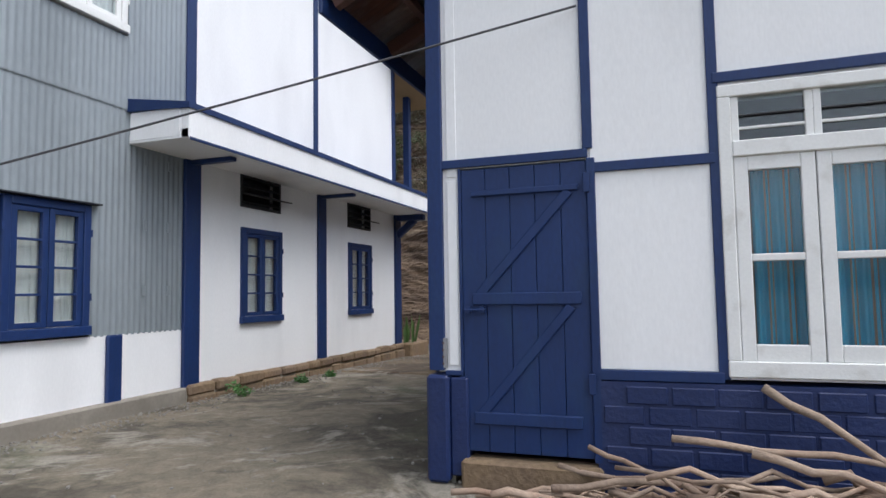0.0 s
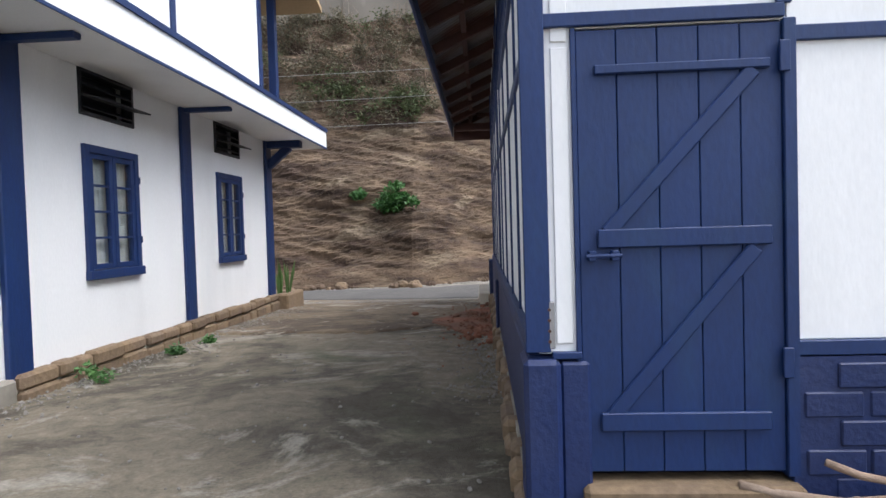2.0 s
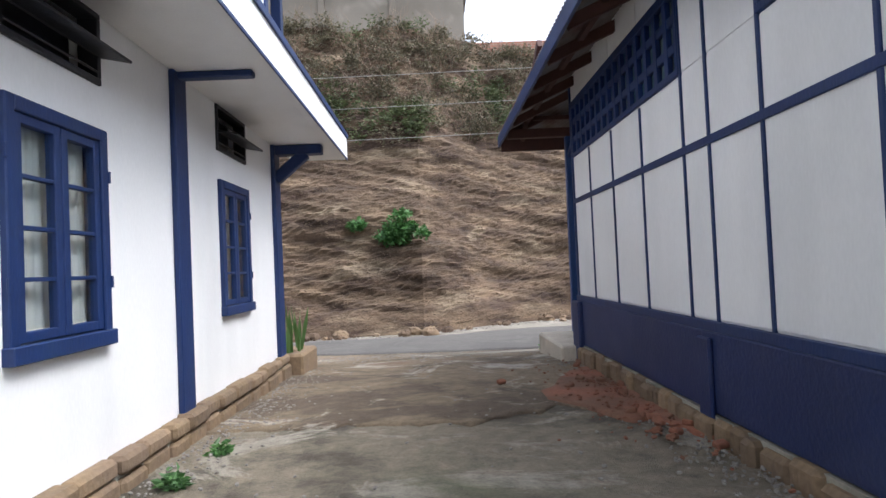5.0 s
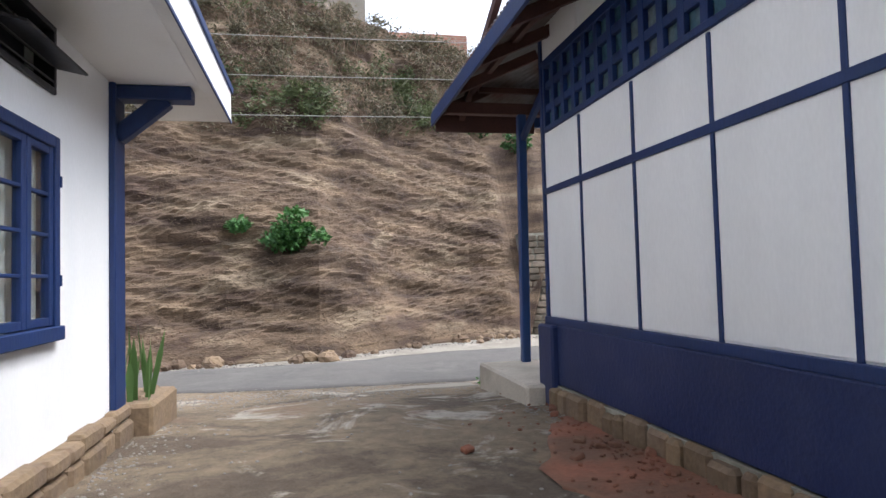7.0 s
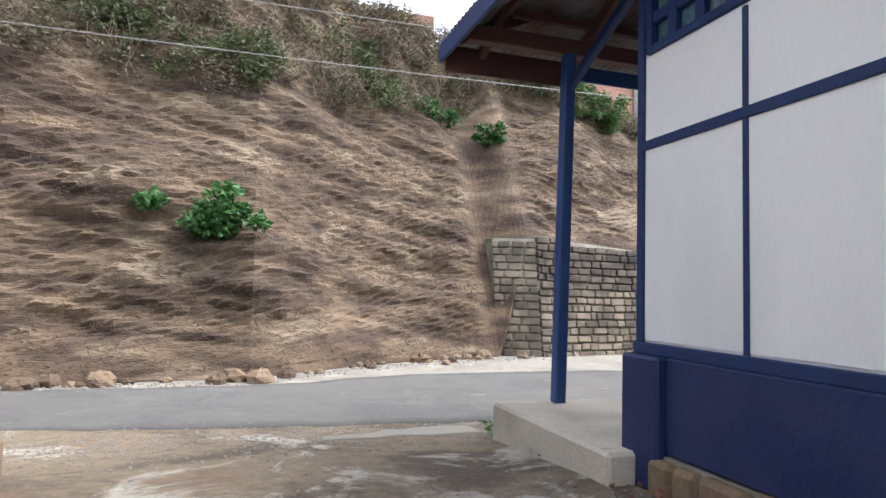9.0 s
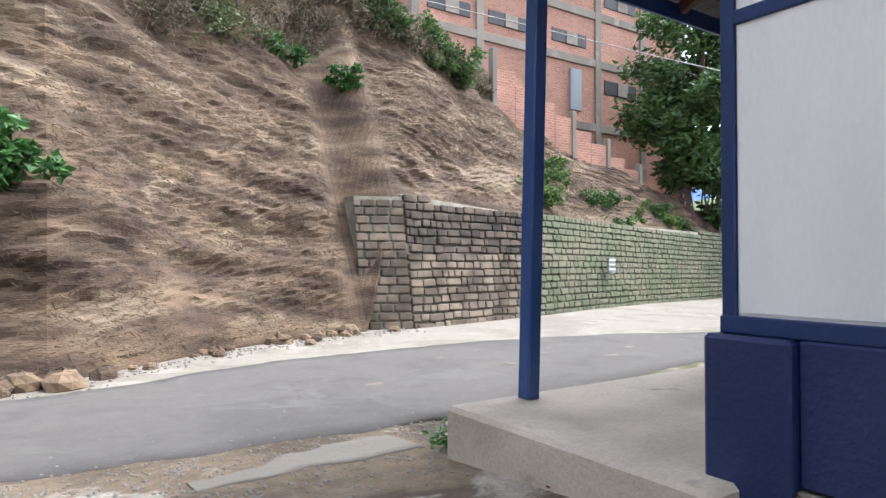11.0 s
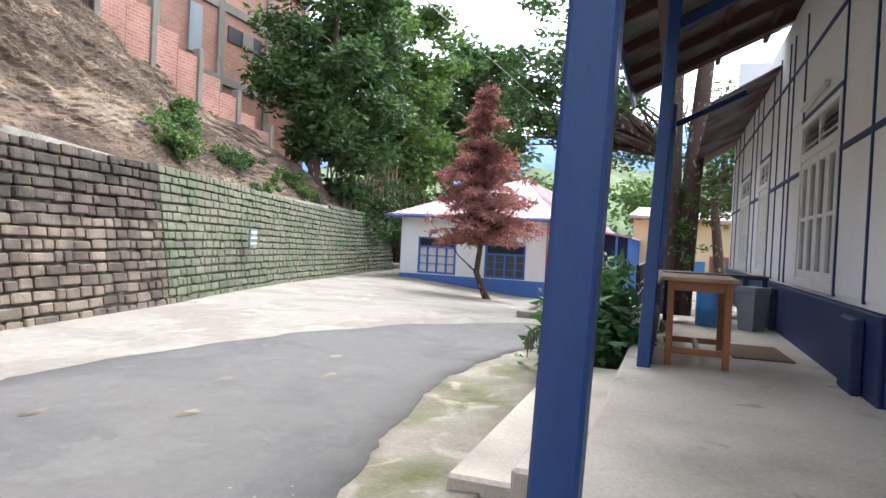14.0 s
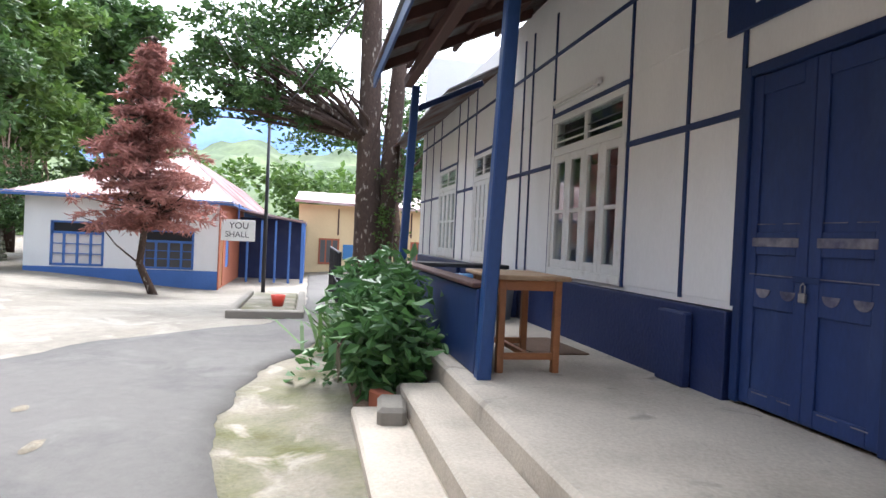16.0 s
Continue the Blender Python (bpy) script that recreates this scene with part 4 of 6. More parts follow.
# lattice ventilators
def lattice(a, b, z0, z1):
    t = thing("lattice_vent", (BX, a, z0), "blue timber lattice ventilator with dull glass squares", "ventilator", "lattice ventilators")
    w, h = b - a, z1 - z0
    part("frame", Mesh().box(-0.03, 0.06, 0, w, 0, 0.05, 0.004).box(-0.03, 0.06, 0, w, h - 0.05, h, 0.004).box(-0.03, 0.06, 0, 0.05, 0.05, h - 0.05, 0.004).box(-0.03, 0.06, w - 0.05, w, 0.05, h - 0.05, 0.004), BLUE, t)
    n = max(2, round(w / 0.235))
    for k in range(1, n):
        y_ = w * k / n
        part("slat", Mesh().box(-0.022, 0.02, y_ - 0.038, y_ + 0.038, 0.05, h - 0.05, 0.003), BLUE, t)
    for k in range(1, 3):
        part("slat", Mesh().box(-0.018, 0.024, 0.05, w - 0.05, h * k / 3 - 0.036, h * k / 3 + 0.036, 0.003), BLUE, t)
    part("pane", Mesh().box(0.026, 0.03, 0.04, w - 0.04, 0.04, h - 0.04), DULL_GLASS, t)


for q in LAT:
    lattice(*q)

# plank door in the south end
pd = thing("plank_door", (SDOOR[0], BS, SDOOR[2]), "closed navy ledged-and-braced plank door", "door")
dw, dh = SDOOR[1] - SDOOR[0], SDOOR[3] - SDOOR[2]
for k in range(5):
    part("plank", Mesh().box(dw * k / 5 + 0.0015, dw * (k + 1) / 5 - 0.0015, -0.012, 0.03, 0.02, dh - 0.01, 0.003), BLUE, pd)
for z, x1 in ((0.19, dw - 0.06), (0.93, dw - 0.05), (1.62, dw - 0.05)):
    part("ledge", Mesh().box(0.07, x1, -0.034, -0.012, z, z + 0.075 * (1 if z < 1.5 else 0.5), 0.005), BLUE, pd)
for z0, z1 in ((0.24, 0.92), (0.99, 1.62)):
    a = math.degrees(math.atan2(z1 - z0, dw - 0.22))
    part("brace", Mesh().box(0, math.hypot(z1 - z0, dw - 0.22), -0.03, -0.012, -0.03, 0.03, 0.005, pose(0.11, 0, z0, 0, -a, 0)), BLUE, pd)
part("frame", Mesh().box(dw, dw + 0.05, -0.03, 0.06, 0.0, dh + 0.0, 0.004).box(-0.02, 0.0, -0.02, 0.06, 0.0, dh, 0.003), BLUE, pd)
part("bolt", Mesh().tube([(0.02, -0.05, 0.90), (0.16, -0.05, 0.90)], 0.009, 8).box(0.03, 0.06, -0.055, -0.012, 0.88, 0.92, 0.003).box(0.12, 0.15, -0.055, -0.012, 0.88, 0.92, 0.003), BLUE, pd, "painted sliding bolt")
for z in (0.4, 1.6):
    part("hinge", Mesh().box(dw - 0.02, dw + 0.02, -0.045, -0.03, z, z + 0.12, 0.003), BLUE, pd)
structure("door_sill", Mesh().box(SDOOR[0] - 0.01, SDOOR[1] + 0.05, BS - 0.09, BS + 0.1, 0.3, 0.5, 0.02), STONE, "worn stone door sill", "sill")
hasp = thing("door_hasp", (SDOOR[0] - 0.13, BS - 0.03, 1.05), "rusty steel hasp plate on the white strip", "hasp")
part("plate", Mesh().box(-0.022, 0.022, -0.008, 0.022, 0, 0.19, 0.003), STEEL, hasp)
for k in range(4):
    part("screw", Mesh().tube([(0, -0.012, 0.03 + 0.043 * k), (0, -0.006, 0.03 + 0.043 * k)], 0.007, 8), RAFTER, hasp)


def folding_window(at, w, h, leaves, south, label, curtain=None):
    """A white timber window with leaves of two panes and a transom of glazed lights. Local x along the wall, y outwards."""
    t = thing("timber_window", at, label, "window", "white timber windows", "", 180 if south else 0)
    if south:
        t.matrix_basis = pose(at[0] + w, at[1], at[2], 0, 0, 180)
    zt = h * 0.775
    for b in ((0, w, -0.1, 0.035, 0, 0.09), (0, w, -0.1, 0.03, h - 0.07, h), (0, 0.07, -0.1, 0.03, 0.09, h - 0.07), (w - 0.07, w, -0.1, 0.03, 0.09, h - 0.07), (0.07, w - 0.07, -0.1, 0.034, zt - 0.045, zt + 0.045)):
        part("frame", Mesh().box(*b, 0.006), WHITE_WOOD, t)
    lw = (w - 0.14) / leaves
    for k in range(leaves):
        x0 = 0.07 + k * lw
        z0, z1 = 0.09, zt - 0.045
        zm = z0 + (z1 - z0) * 0.5
        st = 0.075 if leaves == 2 else 0.085
        leaf = part("leaf", Mesh().box(x0 + 0.003, x0 + st, -0.03, 0.018, z0, z1, 0.005).box(x0 + lw - st, x0 + lw - 0.003, -0.03, 0.018, z0, z1, 0.005)
                    .box(x0 + st, x0 + lw - st, -0.03, 0.017, z0, z0 + 0.09, 0.004).box(x0 + st, x0 + lw - st, -0.03, 0.017, z1 - 0.08, z1, 0.004).box(x0 + st, x0 + lw - st, -0.03, 0.016, zm - 0.02, zm + 0.02, 0.004), WHITE_WOOD, t)
        for a, b in ((z0 + 0.085, zm - 0.018), (zm + 0.018, z1 - 0.075)):
            g = part("pane", Mesh().box(x0 + st - 0.005, x0 + lw - st + 0.005, -0.012, -0.008, a, b), GLASS, leaf)
            g.visible_shadow = False
    n = 2
    for k in range(n):
        x0, x1 = 0.07 + (w - 0.14) * k / n, 0.07 + (w - 0.14) * (k + 1) / n
        part("transom_light", Mesh().box(x0, x0 + 0.04, -0.02, 0.015, zt + 0.045, h - 0.07, 0.004).box(x1 - 0.04, x1, -0.02, 0.015, zt + 0.045, h - 0.07, 0.004).box(x0 + 0.04, x1 - 0.04, -0.01, 0.01, zt + 0.11, zt + 0.125, 0.002), WHITE_WOOD, t)
        part("transom_bar", Mesh().tube([(x0, 0.005, zt + 0.19), (x1, 0.005, zt + 0.19)], 0.007, 6), BLACK, t)
        g = part("pane", Mesh().box(x0 + 0.035, x1 - 0.035, -0.012, -0.008, zt + 0.045, h - 0.07), GLASS, t)
        g.visible_shadow = False
    if curtain:
        n_ = 160
        xs_ = [0.08 + (w - 0.16) * k / n_ for k in range(n_ + 1)]
        wav = [-0.085 + 0.014 * math.sin(k * 0.55) for k in range(n_ + 1)]
        z0, z1 = 0.1, zt
        for name_, mat_, keep in (("curtain", curtain, lambda k: k % 20 not in (3, 4, 8, 9)), ("curtain_stripe", CURTAIN_STRIPE, lambda k: k % 20 in (3, 4, 8, 9))):
            part(name_, Mesh().add([(x, wav[k], z) for z in (z0, z1) for k, x in enumerate(xs_)], [(k, k + 1, n_ + 2 + k, n_ + 1 + k) for k in range(n_) if keep(k)]), mat_, t, smooth=True)
    return t


folding_window((SWIN[0], BS, SWIN[2]), SWIN[1] - SWIN[0], SWIN[3] - SWIN[2], 2, True, "white two-leaf timber window with teal striped curtains", CURTAIN)
for a, b, c, d in NWINS:
    folding_window((a, BN, c), b - a, d - c, 4, False, "white four-leaf timber window with transom lights onto the veranda")

# double door on the veranda
dd = thing("panelled_door", (NDOOR[0], BN, NDOOR[2]), "closed navy double panelled door with padlock", "door")
dw, dh = NDOOR[1] - NDOOR[0], NDOOR[3] - NDOOR[2]
part("frame", Mesh().box(0, 0.07, -0.1, 0.03, 0, dh, 0.005).box(dw - 0.07, dw, -0.1, 0.03, 0, dh, 0.005).box(0.07, dw - 0.07, -0.1, 0.03, dh - 0.07, dh, 0.005), BLUE, dd)
for k in range(2):
    x0, x1 = 0.07 + (dw - 0.14) * k / 2 + 0.002, 0.07 + (dw - 0.14) * (k + 1) / 2 - 0.002
    lf = part("leaf", Mesh().box(x0, x1, -0.05, -0.01, 0.01, dh - 0.075, 0.003), LIFTED_BLUE, dd)
    part("stile", Mesh().box(x0, x0 + 0.09, -0.01, 0.006, 0.01, dh - 0.075, 0.004).box(x1 - 0.09, x1, -0.01, 0.006, 0.01, dh - 0.075, 0.004), LIFTED_BLUE, lf)
    for z, h in ((0.01, 0.10), (0.62, 0.20), (0.95, 0.14), (dh - 0.2, 0.12)):
        part("cross_rail", Mesh().box(x0 + 0.09, x1 - 0.09, -0.01, 0.005, z, z + h, 0.004), LIFTED_BLUE, lf)
    part("worn_ledge", Mesh().box(x0 + 0.07, x1 - 0.06, 0.003, 0.010, 1.00, 1.055, 0.003), SCUFF, lf, "pale worn ledge where the paint has gone")
    part("worn_ledge", Mesh().box(x0 + 0.05, x1 - 0.05, 0.003, 0.010, 0.825, 0.832, 0.002), SCUFF, lf)
    for a, b in ((0.07, 0.20), (0.26, 0.42)):
        part("worn_ledge", Mesh().box(x0 + a, x0 + b, 0.003, 0.008, 1.135, 1.141, 0.002), SCUFF, lf)
        part("worn_ledge", Mesh().box(x0 + a, x0 + b - 0.02, 0.003, 0.008, 0.09, 0.098, 0.002), SCUFF, lf)
        xm = x0 + (a + b) / 2
        half = [(xm + 0.06 * math.cos(math.pi * q / 10), -0.055 * math.sin(math.pi * q / 10)) for q in range(11)]
        part("worn_patch", Mesh().add([(x, y_, 0.74 + z) for y_ in (0.004, 0.009) for x, z in half], [tuple(range(11)), tuple(range(11, 22))[::-1]] + [(q, q + 1, q + 12, q + 11) for q in range(10)]), SCUFF, lf)
part("hasp", Mesh().box(dw / 2 - 0.1, dw / 2 + 0.1, 0.004, 0.014, 0.80, 0.835, 0.003), BLUE, dd)
part("padlock", Mesh().box(dw / 2 - 0.025, dw / 2 + 0.025, 0.016, 0.04, 0.69, 0.745, 0.006).tube([(dw / 2 - 0.016, 0.028, 0.745), (dw / 2 - 0.016, 0.028, 0.785), (dw / 2, 0.028, 0.80), (dw / 2 + 0.016, 0.028, 0.785), (dw / 2 + 0.016, 0.028, 0.745)], 0.004, 6), STEEL, dd, "steel padlock")
sb = thing("signboard", (1.06, BN + 0.03, 2.84), "navy painted signboard with pale lettering above the door", "signboard")
part("board", Mesh().box(0, 0.9, 0, 0.03, 0, 0.62, 0.005), BLUE, sb)
for k, (x, w) in enumerate(((0.12, 0.5), (0.18, 0.4), (0.1, 0.6))):
    part("lettering", Mesh().box(x, x + w, 0.03, 0.033, 0.14 + 0.15 * k, 0.19 + 0.15 * k), WHITE_WOOD, sb, "pale unreadable lettering")

# veranda slab, steps
VY, VXW = 14.53, -2.12
structure("veranda_floor", Mesh().box(VXW, 7.1, BN - 0.1, VY, -0.75, 0.43, 0.025), VERANDA_MAT, "pale cement veranda floor", "floor")
structure("steps", Mesh().box(0.1, 3.0, VY, 14.86, -0.1, 0.285, 0.02), VERANDA_MAT, "worn cement step up to the veranda", "step")
structure("steps", Mesh().box(0.25, 2.85, 14.86, 15.24, -0.1, 0.145, 0.02), VERANDA_MAT, "worn cement step up to the veranda", "step")
structure("kerb", Mesh().box(2.2, 3.4, 15.26, 15.40, -0.1, 0.05, 0.03), MOSS, "mossy low kerb", "kerb")
structure("moss_strip", drape(Mesh(), list(np.arange(-0.2, 8.0, 0.15)), lambda x: 15.05, lambda x: road_near(x) + 0.02, 5, 0.022, 0.05), MOSS, "mossy cement verge beside the lane", "verge", True)
for x, y, w, d in ((2.95, 14.75, 0.34, 0.22), (2.55, 14.98, 0.42, 0.2), (3.1, 14.5, 0.2, 0.25)):
    b = thing("kerb_stone", (x, y, 0.14), "broken cement block edging the planting", "block", "edging blocks", "", rng.uniform(-8, 8))
    part("block", Mesh().box(-w / 2, w / 2, -d / 2, d / 2, -0.2, 0.12, 0.03), PALE_CONCRETE, b)
b = thing("brick", (2.98, 15.0, 0.02), "loose red brick among the plants", "brick", turn=25)
part("block", Mesh().box(-0.11, 0.11, -0.055, 0.055, 0, 0.2, 0.012), BRICK_RED, b)
structure("planting_bed", Mesh().box(3.0, 7.5, VY, 15.2, -0.5, 0.12, 0.06), EARTH, "earth bed beside the veranda", "bed")

# posts, beams, roof
for x, y in ((-1.56, 14.40), (2.48, 14.35), (6.75, 14.36)):
    t = thing("veranda_post", (x, y, 0.43), "square blue-painted timber veranda post leaning slightly inwards", "post", "veranda posts")
    t.matrix_basis = pose(x, y, 0.43, 2.0, 0, 0)
    part("shaft", Mesh().box(-0.052, 0.052, -0.052, 0.052, -0.005, 3.05, 0.01), POST_BLUE, t)
    part("strut", Mesh().box(-0.03, 0.03, -1.0, 0, -0.04, 0.04, 0.006, pose(0, -0.05, 2.75, -28, 0, 0)), BLUE, t, "slanting brace to the wall plate")
structure("beam", Mesh().box(-2.5, 6.9, 14.28, 14.40, 3.48, 3.62, 0.008), RAFTER, "veranda eaves beam", "beam")
structure("low_wall", Mesh().box(2.58, 6.7, 14.29, 14.39, 0.43, 1.06, 0.012), BLUE, "low navy boarded veranda wall", "low wall")
structure("low_wall_cap", Mesh().box(2.6, 6.7, 14.26, 14.42, 1.064, 1.10, 0.008), RAFTER, "dark timber cap rail", "rail")
EW, EN, EZ, SL = -2.58, 14.85, 3.62, 0.46


def wave_roof(name, pts_low, pts_high, label, sheets=True, pitch=0.09, depth=0.012):
    """A corrugated slope between an eave line and an upper line."""
    a, b, c, d = Vector(pts_low[0]), Vector(pts_low[1]), Vector(pts_high[0]), Vector(pts_high[1])
    n = int((b - a).length / pitch * 6)
    up = (b - a).cross(c - a).normalized()
    if up.z < 0:
        up = -up
    vs = []
    for k in range(n + 1):
        s = k / n
        off = up * depth * math.sin(2 * math.pi * s * (b - a).length / pitch)
        vs += [a.lerp(b, s) + off, c.lerp(d, s) + off, c.lerp(d, s) + off + up * 0.012, a.lerp(b, s) + off + up * 0.012]
    fs = []
    for k in range(n):
        for j in range(4):
            fs.append((4 * k + j, 4 * k + 4 + j, 4 * k + 4 + (j + 1) % 4, 4 * k + (j + 1) % 4))
    return structure(name, Mesh().add(vs, fs), ROOF_UNDER, label, "roof", True)


top_x, top_y = 4.2, 7.0
wave_roof("roof_alley_slope", [(EW, 4.15, EZ), (EW, EN, EZ)], [(1.2, 4.15, EZ + SL * 3.78), (1.2, EN - 3.78, EZ + SL * 3.78)], "rusty corrugated roof over the alley eave")
wave_roof("roof_veranda_slope", [(EW, EN, EZ), (6.95, EN, EZ)], [(1.2, EN - 3.78, EZ + SL * 3.78), (6.95, EN - 3.78, EZ + SL * 3.78)], "rusty corrugated roof over the veranda")
wave_roof("roof_north_slope", [(6.95, 13.75, EZ - 0.1), (BE + 0.5, 13.75, EZ - 0.1)], [(6.95, EN - 3.78, EZ + 1.4), (BE + 0.5, EN - 3.78, EZ + 1.4)], "rusty corrugated roof past the veranda")
structure("roof_top", Mesh().box(1.1, BE + 0.5, 4.15, EN - 3.7, EZ + SL * 3.78, EZ + SL * 3.78 + 0.1), ROOF_UNDER, "upper roof of the office building", "roof")
structure("fascia", Mesh().box(EW - 0.012, EW + 0.02, 4.15, EN, EZ - 0.17, EZ - 0.01, 0.004), BLUE, "blue eaves board along the alley", "fascia")
structure("fascia", Mesh().box(EW + 0.03, BX + 0.6, EN - 0.09, EN - 0.06, EZ - 0.26, EZ - 0.02, 0.004), RAFTER, "brown eaves board at the corner", "fascia")
structure("fascia", Mesh().box(BX + 0.6, 6.95, EN - 0.06, EN - 0.03, EZ - 0.17, EZ - 0.02, 0.004), POST_BLUE, "blue eaves board over the veranda", "fascia")
for k in range(12):
    y = 4.25 + 0.93 * k
    structure("rafter", Mesh().box(0, 1.0, -0.035, 0.035, -0.13, -0.02, 0.005, pose(EW + 0.03, y, EZ, 0, -math.degrees(math.atan(SL)), 0)), RAFTER, "dark red-brown rafter", "rafter")
for k in range(10):
    x = -2.2 + 0.93 * k
    structure("rafter", Mesh().box(-0.035, 0.035, -2.15, 0.0, -0.13, -0.02, 0.005, pose(x, EN - 0.04, EZ, -math.degrees(math.atan(SL)), 0, 0)), RAFTER, "dark red-brown veranda rafter", "rafter")
for d in (0.5, 1.15, 1.75):
    structure("purlin", Mesh().box(EW + d, 6.95, EN - d - 0.03, EN - d + 0.03, EZ + SL * d - 0.09, EZ + SL * d - 0.025, 0.004), RAFTER, "roof purlin", "purlin")
structure("purlin", Mesh().box(EW + 0.37, EW + 0.43, 4.2, EN - 0.4, EZ + SL * 0.4 - 0.085, EZ + SL * 0.4 - 0.022, 0.004), RAFTER, "roof purlin", "purlin")

# crushed brick at the wall foot
rb = Mesh()
for _ in range(260):
    x = BX - 0.12 - abs(rng.gauss(0, 0.3))
    y = rng.gauss(10.3, 1.1)
    s = rng.uniform(0.004, 0.014) if rng.random() < 0.96 else 0.035
    rb.box(-s * 1.3, s * 1.3, -s, s, -s * 0.4, s * 0.8, s * 0.3, pose(x, y, level(x, y) + 0.04, rng.uniform(-25, 25), rng.uniform(-25, 25), rng.uniform(0, 360)))
tagged(part("brick_rubble", rb, DIRT_RED), "crushed red brick crumbs along the wall foot", "rubble", kind="stuff")

# table and other things on the veranda
tb = thing("work_table", (2.66, 13.70, 0.43), "tall orange-brown wooden table with a worn top", "table")
part("tabletop", Mesh().box(-0.06, 0.86, -0.05, 0.55, 0.70, 0.735, 0.008), TABLETOP, tb)
for x in (0, 0.74):
    for y in (0, 0.44):
        part("leg", Mesh().box(x, x + 0.055, y, y + 0.055, 0, 0.70, 0.005), TIMBER, tb)
for b in ((0.055, 0.74, 0.01, 0.04, 0.62, 0.70), (0.055, 0.74, 0.455, 0.485, 0.62, 0.70), (0.01, 0.04, 0.055, 0.44, 0.62, 0.70), (0.755, 0.785, 0.055, 0.44, 0.62, 0.70)):
    part("apron", Mesh().box(*b, 0.003), TIMBER, tb)
for b in ((0.01, 0.045, 0.055, 0.44, 0.10, 0.15), (0.755, 0.79, 0.055, 0.44, 0.10, 0.15), (0.04, 0.76, 0.22, 0.26, 0.105, 0.145)):
    part("stretcher", Mesh().box(*b, 0.003), TIMBER, tb)
ct = thing("side_counter", (6.2, 12.98, 0.43), "dark counter shelf across the end of the veranda", "counter")
part("top", Mesh().box(0, 0.5, 0, 1.28, 0.62, 0.67, 0.008), BLACK, ct)
for y in (0.0, 1.2):
    part("leg", Mesh().box(0.05, 0.11, y + 0.01, y + 0.07, 0, 0.62, 0.005), BLUE, ct)
bn = thing("waste_bin", (5.86, 13.2, 0.43), "grey plastic waste bin by the wall", "bin")
part("body", Mesh().lathe([(0.001, 0.0), (0.15, 0.0), (0.19, 0.46), (0.205, 0.47), (0.205, 0.50), (0.19, 0.50)], 4), PLASTIC_GREY, bn)
part("lid", Mesh().lathe([(0.21, 0.50), (0.2, 0.54), (0.001, 0.56)], 4), PLASTIC_GREY, bn)
dr = thing("blue_drum", (6.0, 13.65, 0.43), "blue plastic water drum", "drum")
part("body", Mesh().lathe([(0.001, 0), (0.19, 0.0), (0.2, 0.03), (0.2, 0.2), (0.21, 0.22), (0.2, 0.24), (0.2, 0.5), (0.17, 0.55), (0.001, 0.56)], 20), PLASTIC_BLUE, dr, smooth=True)
mt = thing("door_mat", (3.85, 13.38, 0.43), "flat brown coir mat on the cement", "mat", turn=3)
part("weave", Mesh().box(-0.45, 0.45, -0.26, 0.26, 0.001, 0.016, 0.006), MAT_CLOTH, mt)
tl = thing("tube_lamp", (3.9, BN + 0.024, 2.98), "unlit white tube lamp under the roof", "lamp")
part("batten", Mesh().box(0, 1.2, 0, 0.04, 0.02, 0.07, 0.004), WHITE_WOOD, tl)
part("tube", Mesh().tube([(0.03, 0.02, 0.0), (1.17, 0.02, 0.0)], 0.013, 10), WHITE_WOOD, tl)


# ---- retaining wall: coursed stone with lime joints, leaning back ----
RW = [(2.0, 21.65), (5.9, 22.4), (12.3, 24.35), (20.5, 26.4), (26.0, 27.2)]
RH, BAT = 2.62, 0.17
core = Mesh()
for s, ((x0, y0), (x1, y1)) in enumerate(zip(RW, RW[1:])):
    zb0, zb1 = level(x0, y0) - 0.1, level(x1, y1) - 0.1
    b = RH * BAT
    t0, t1 = (RH if s == 0 else RH - 0.2), RH - 0.2
    core.add([(x0, y0 + 0.03, zb0), (x1, y1 + 0.03, zb1), (x1, y1 + b + 0.03, t1), (x0, y0 + b + 0.03, t0), (x0, y0 + 1.2, zb0), (x1, y1 + 1.2, zb1), (x1, y1 + 1.2, t1), (x0, y0 + 1.2, t0)],
             [(0, 1, 2, 3), (3, 2, 6, 7), (0, 3, 7, 4), (1, 5, 6, 2)])
rw = structure("retaining_wall", core, MORTAR, "leaning stone retaining wall with pale mortar joints", "retaining wall")
unit = Mesh().box(-0.5, 0.5, -0.5, 0.5, -0.5, 0.5, 0.12).data("stone", RETAIN)
unit_green = unit.copy()
unit_green.materials[0] = RETAIN_GREEN
unit_shaded = unit.copy()
unit_shaded.materials[0] = RETAIN_SHADED
rest = Mesh()
singles = 0
course = 0.168
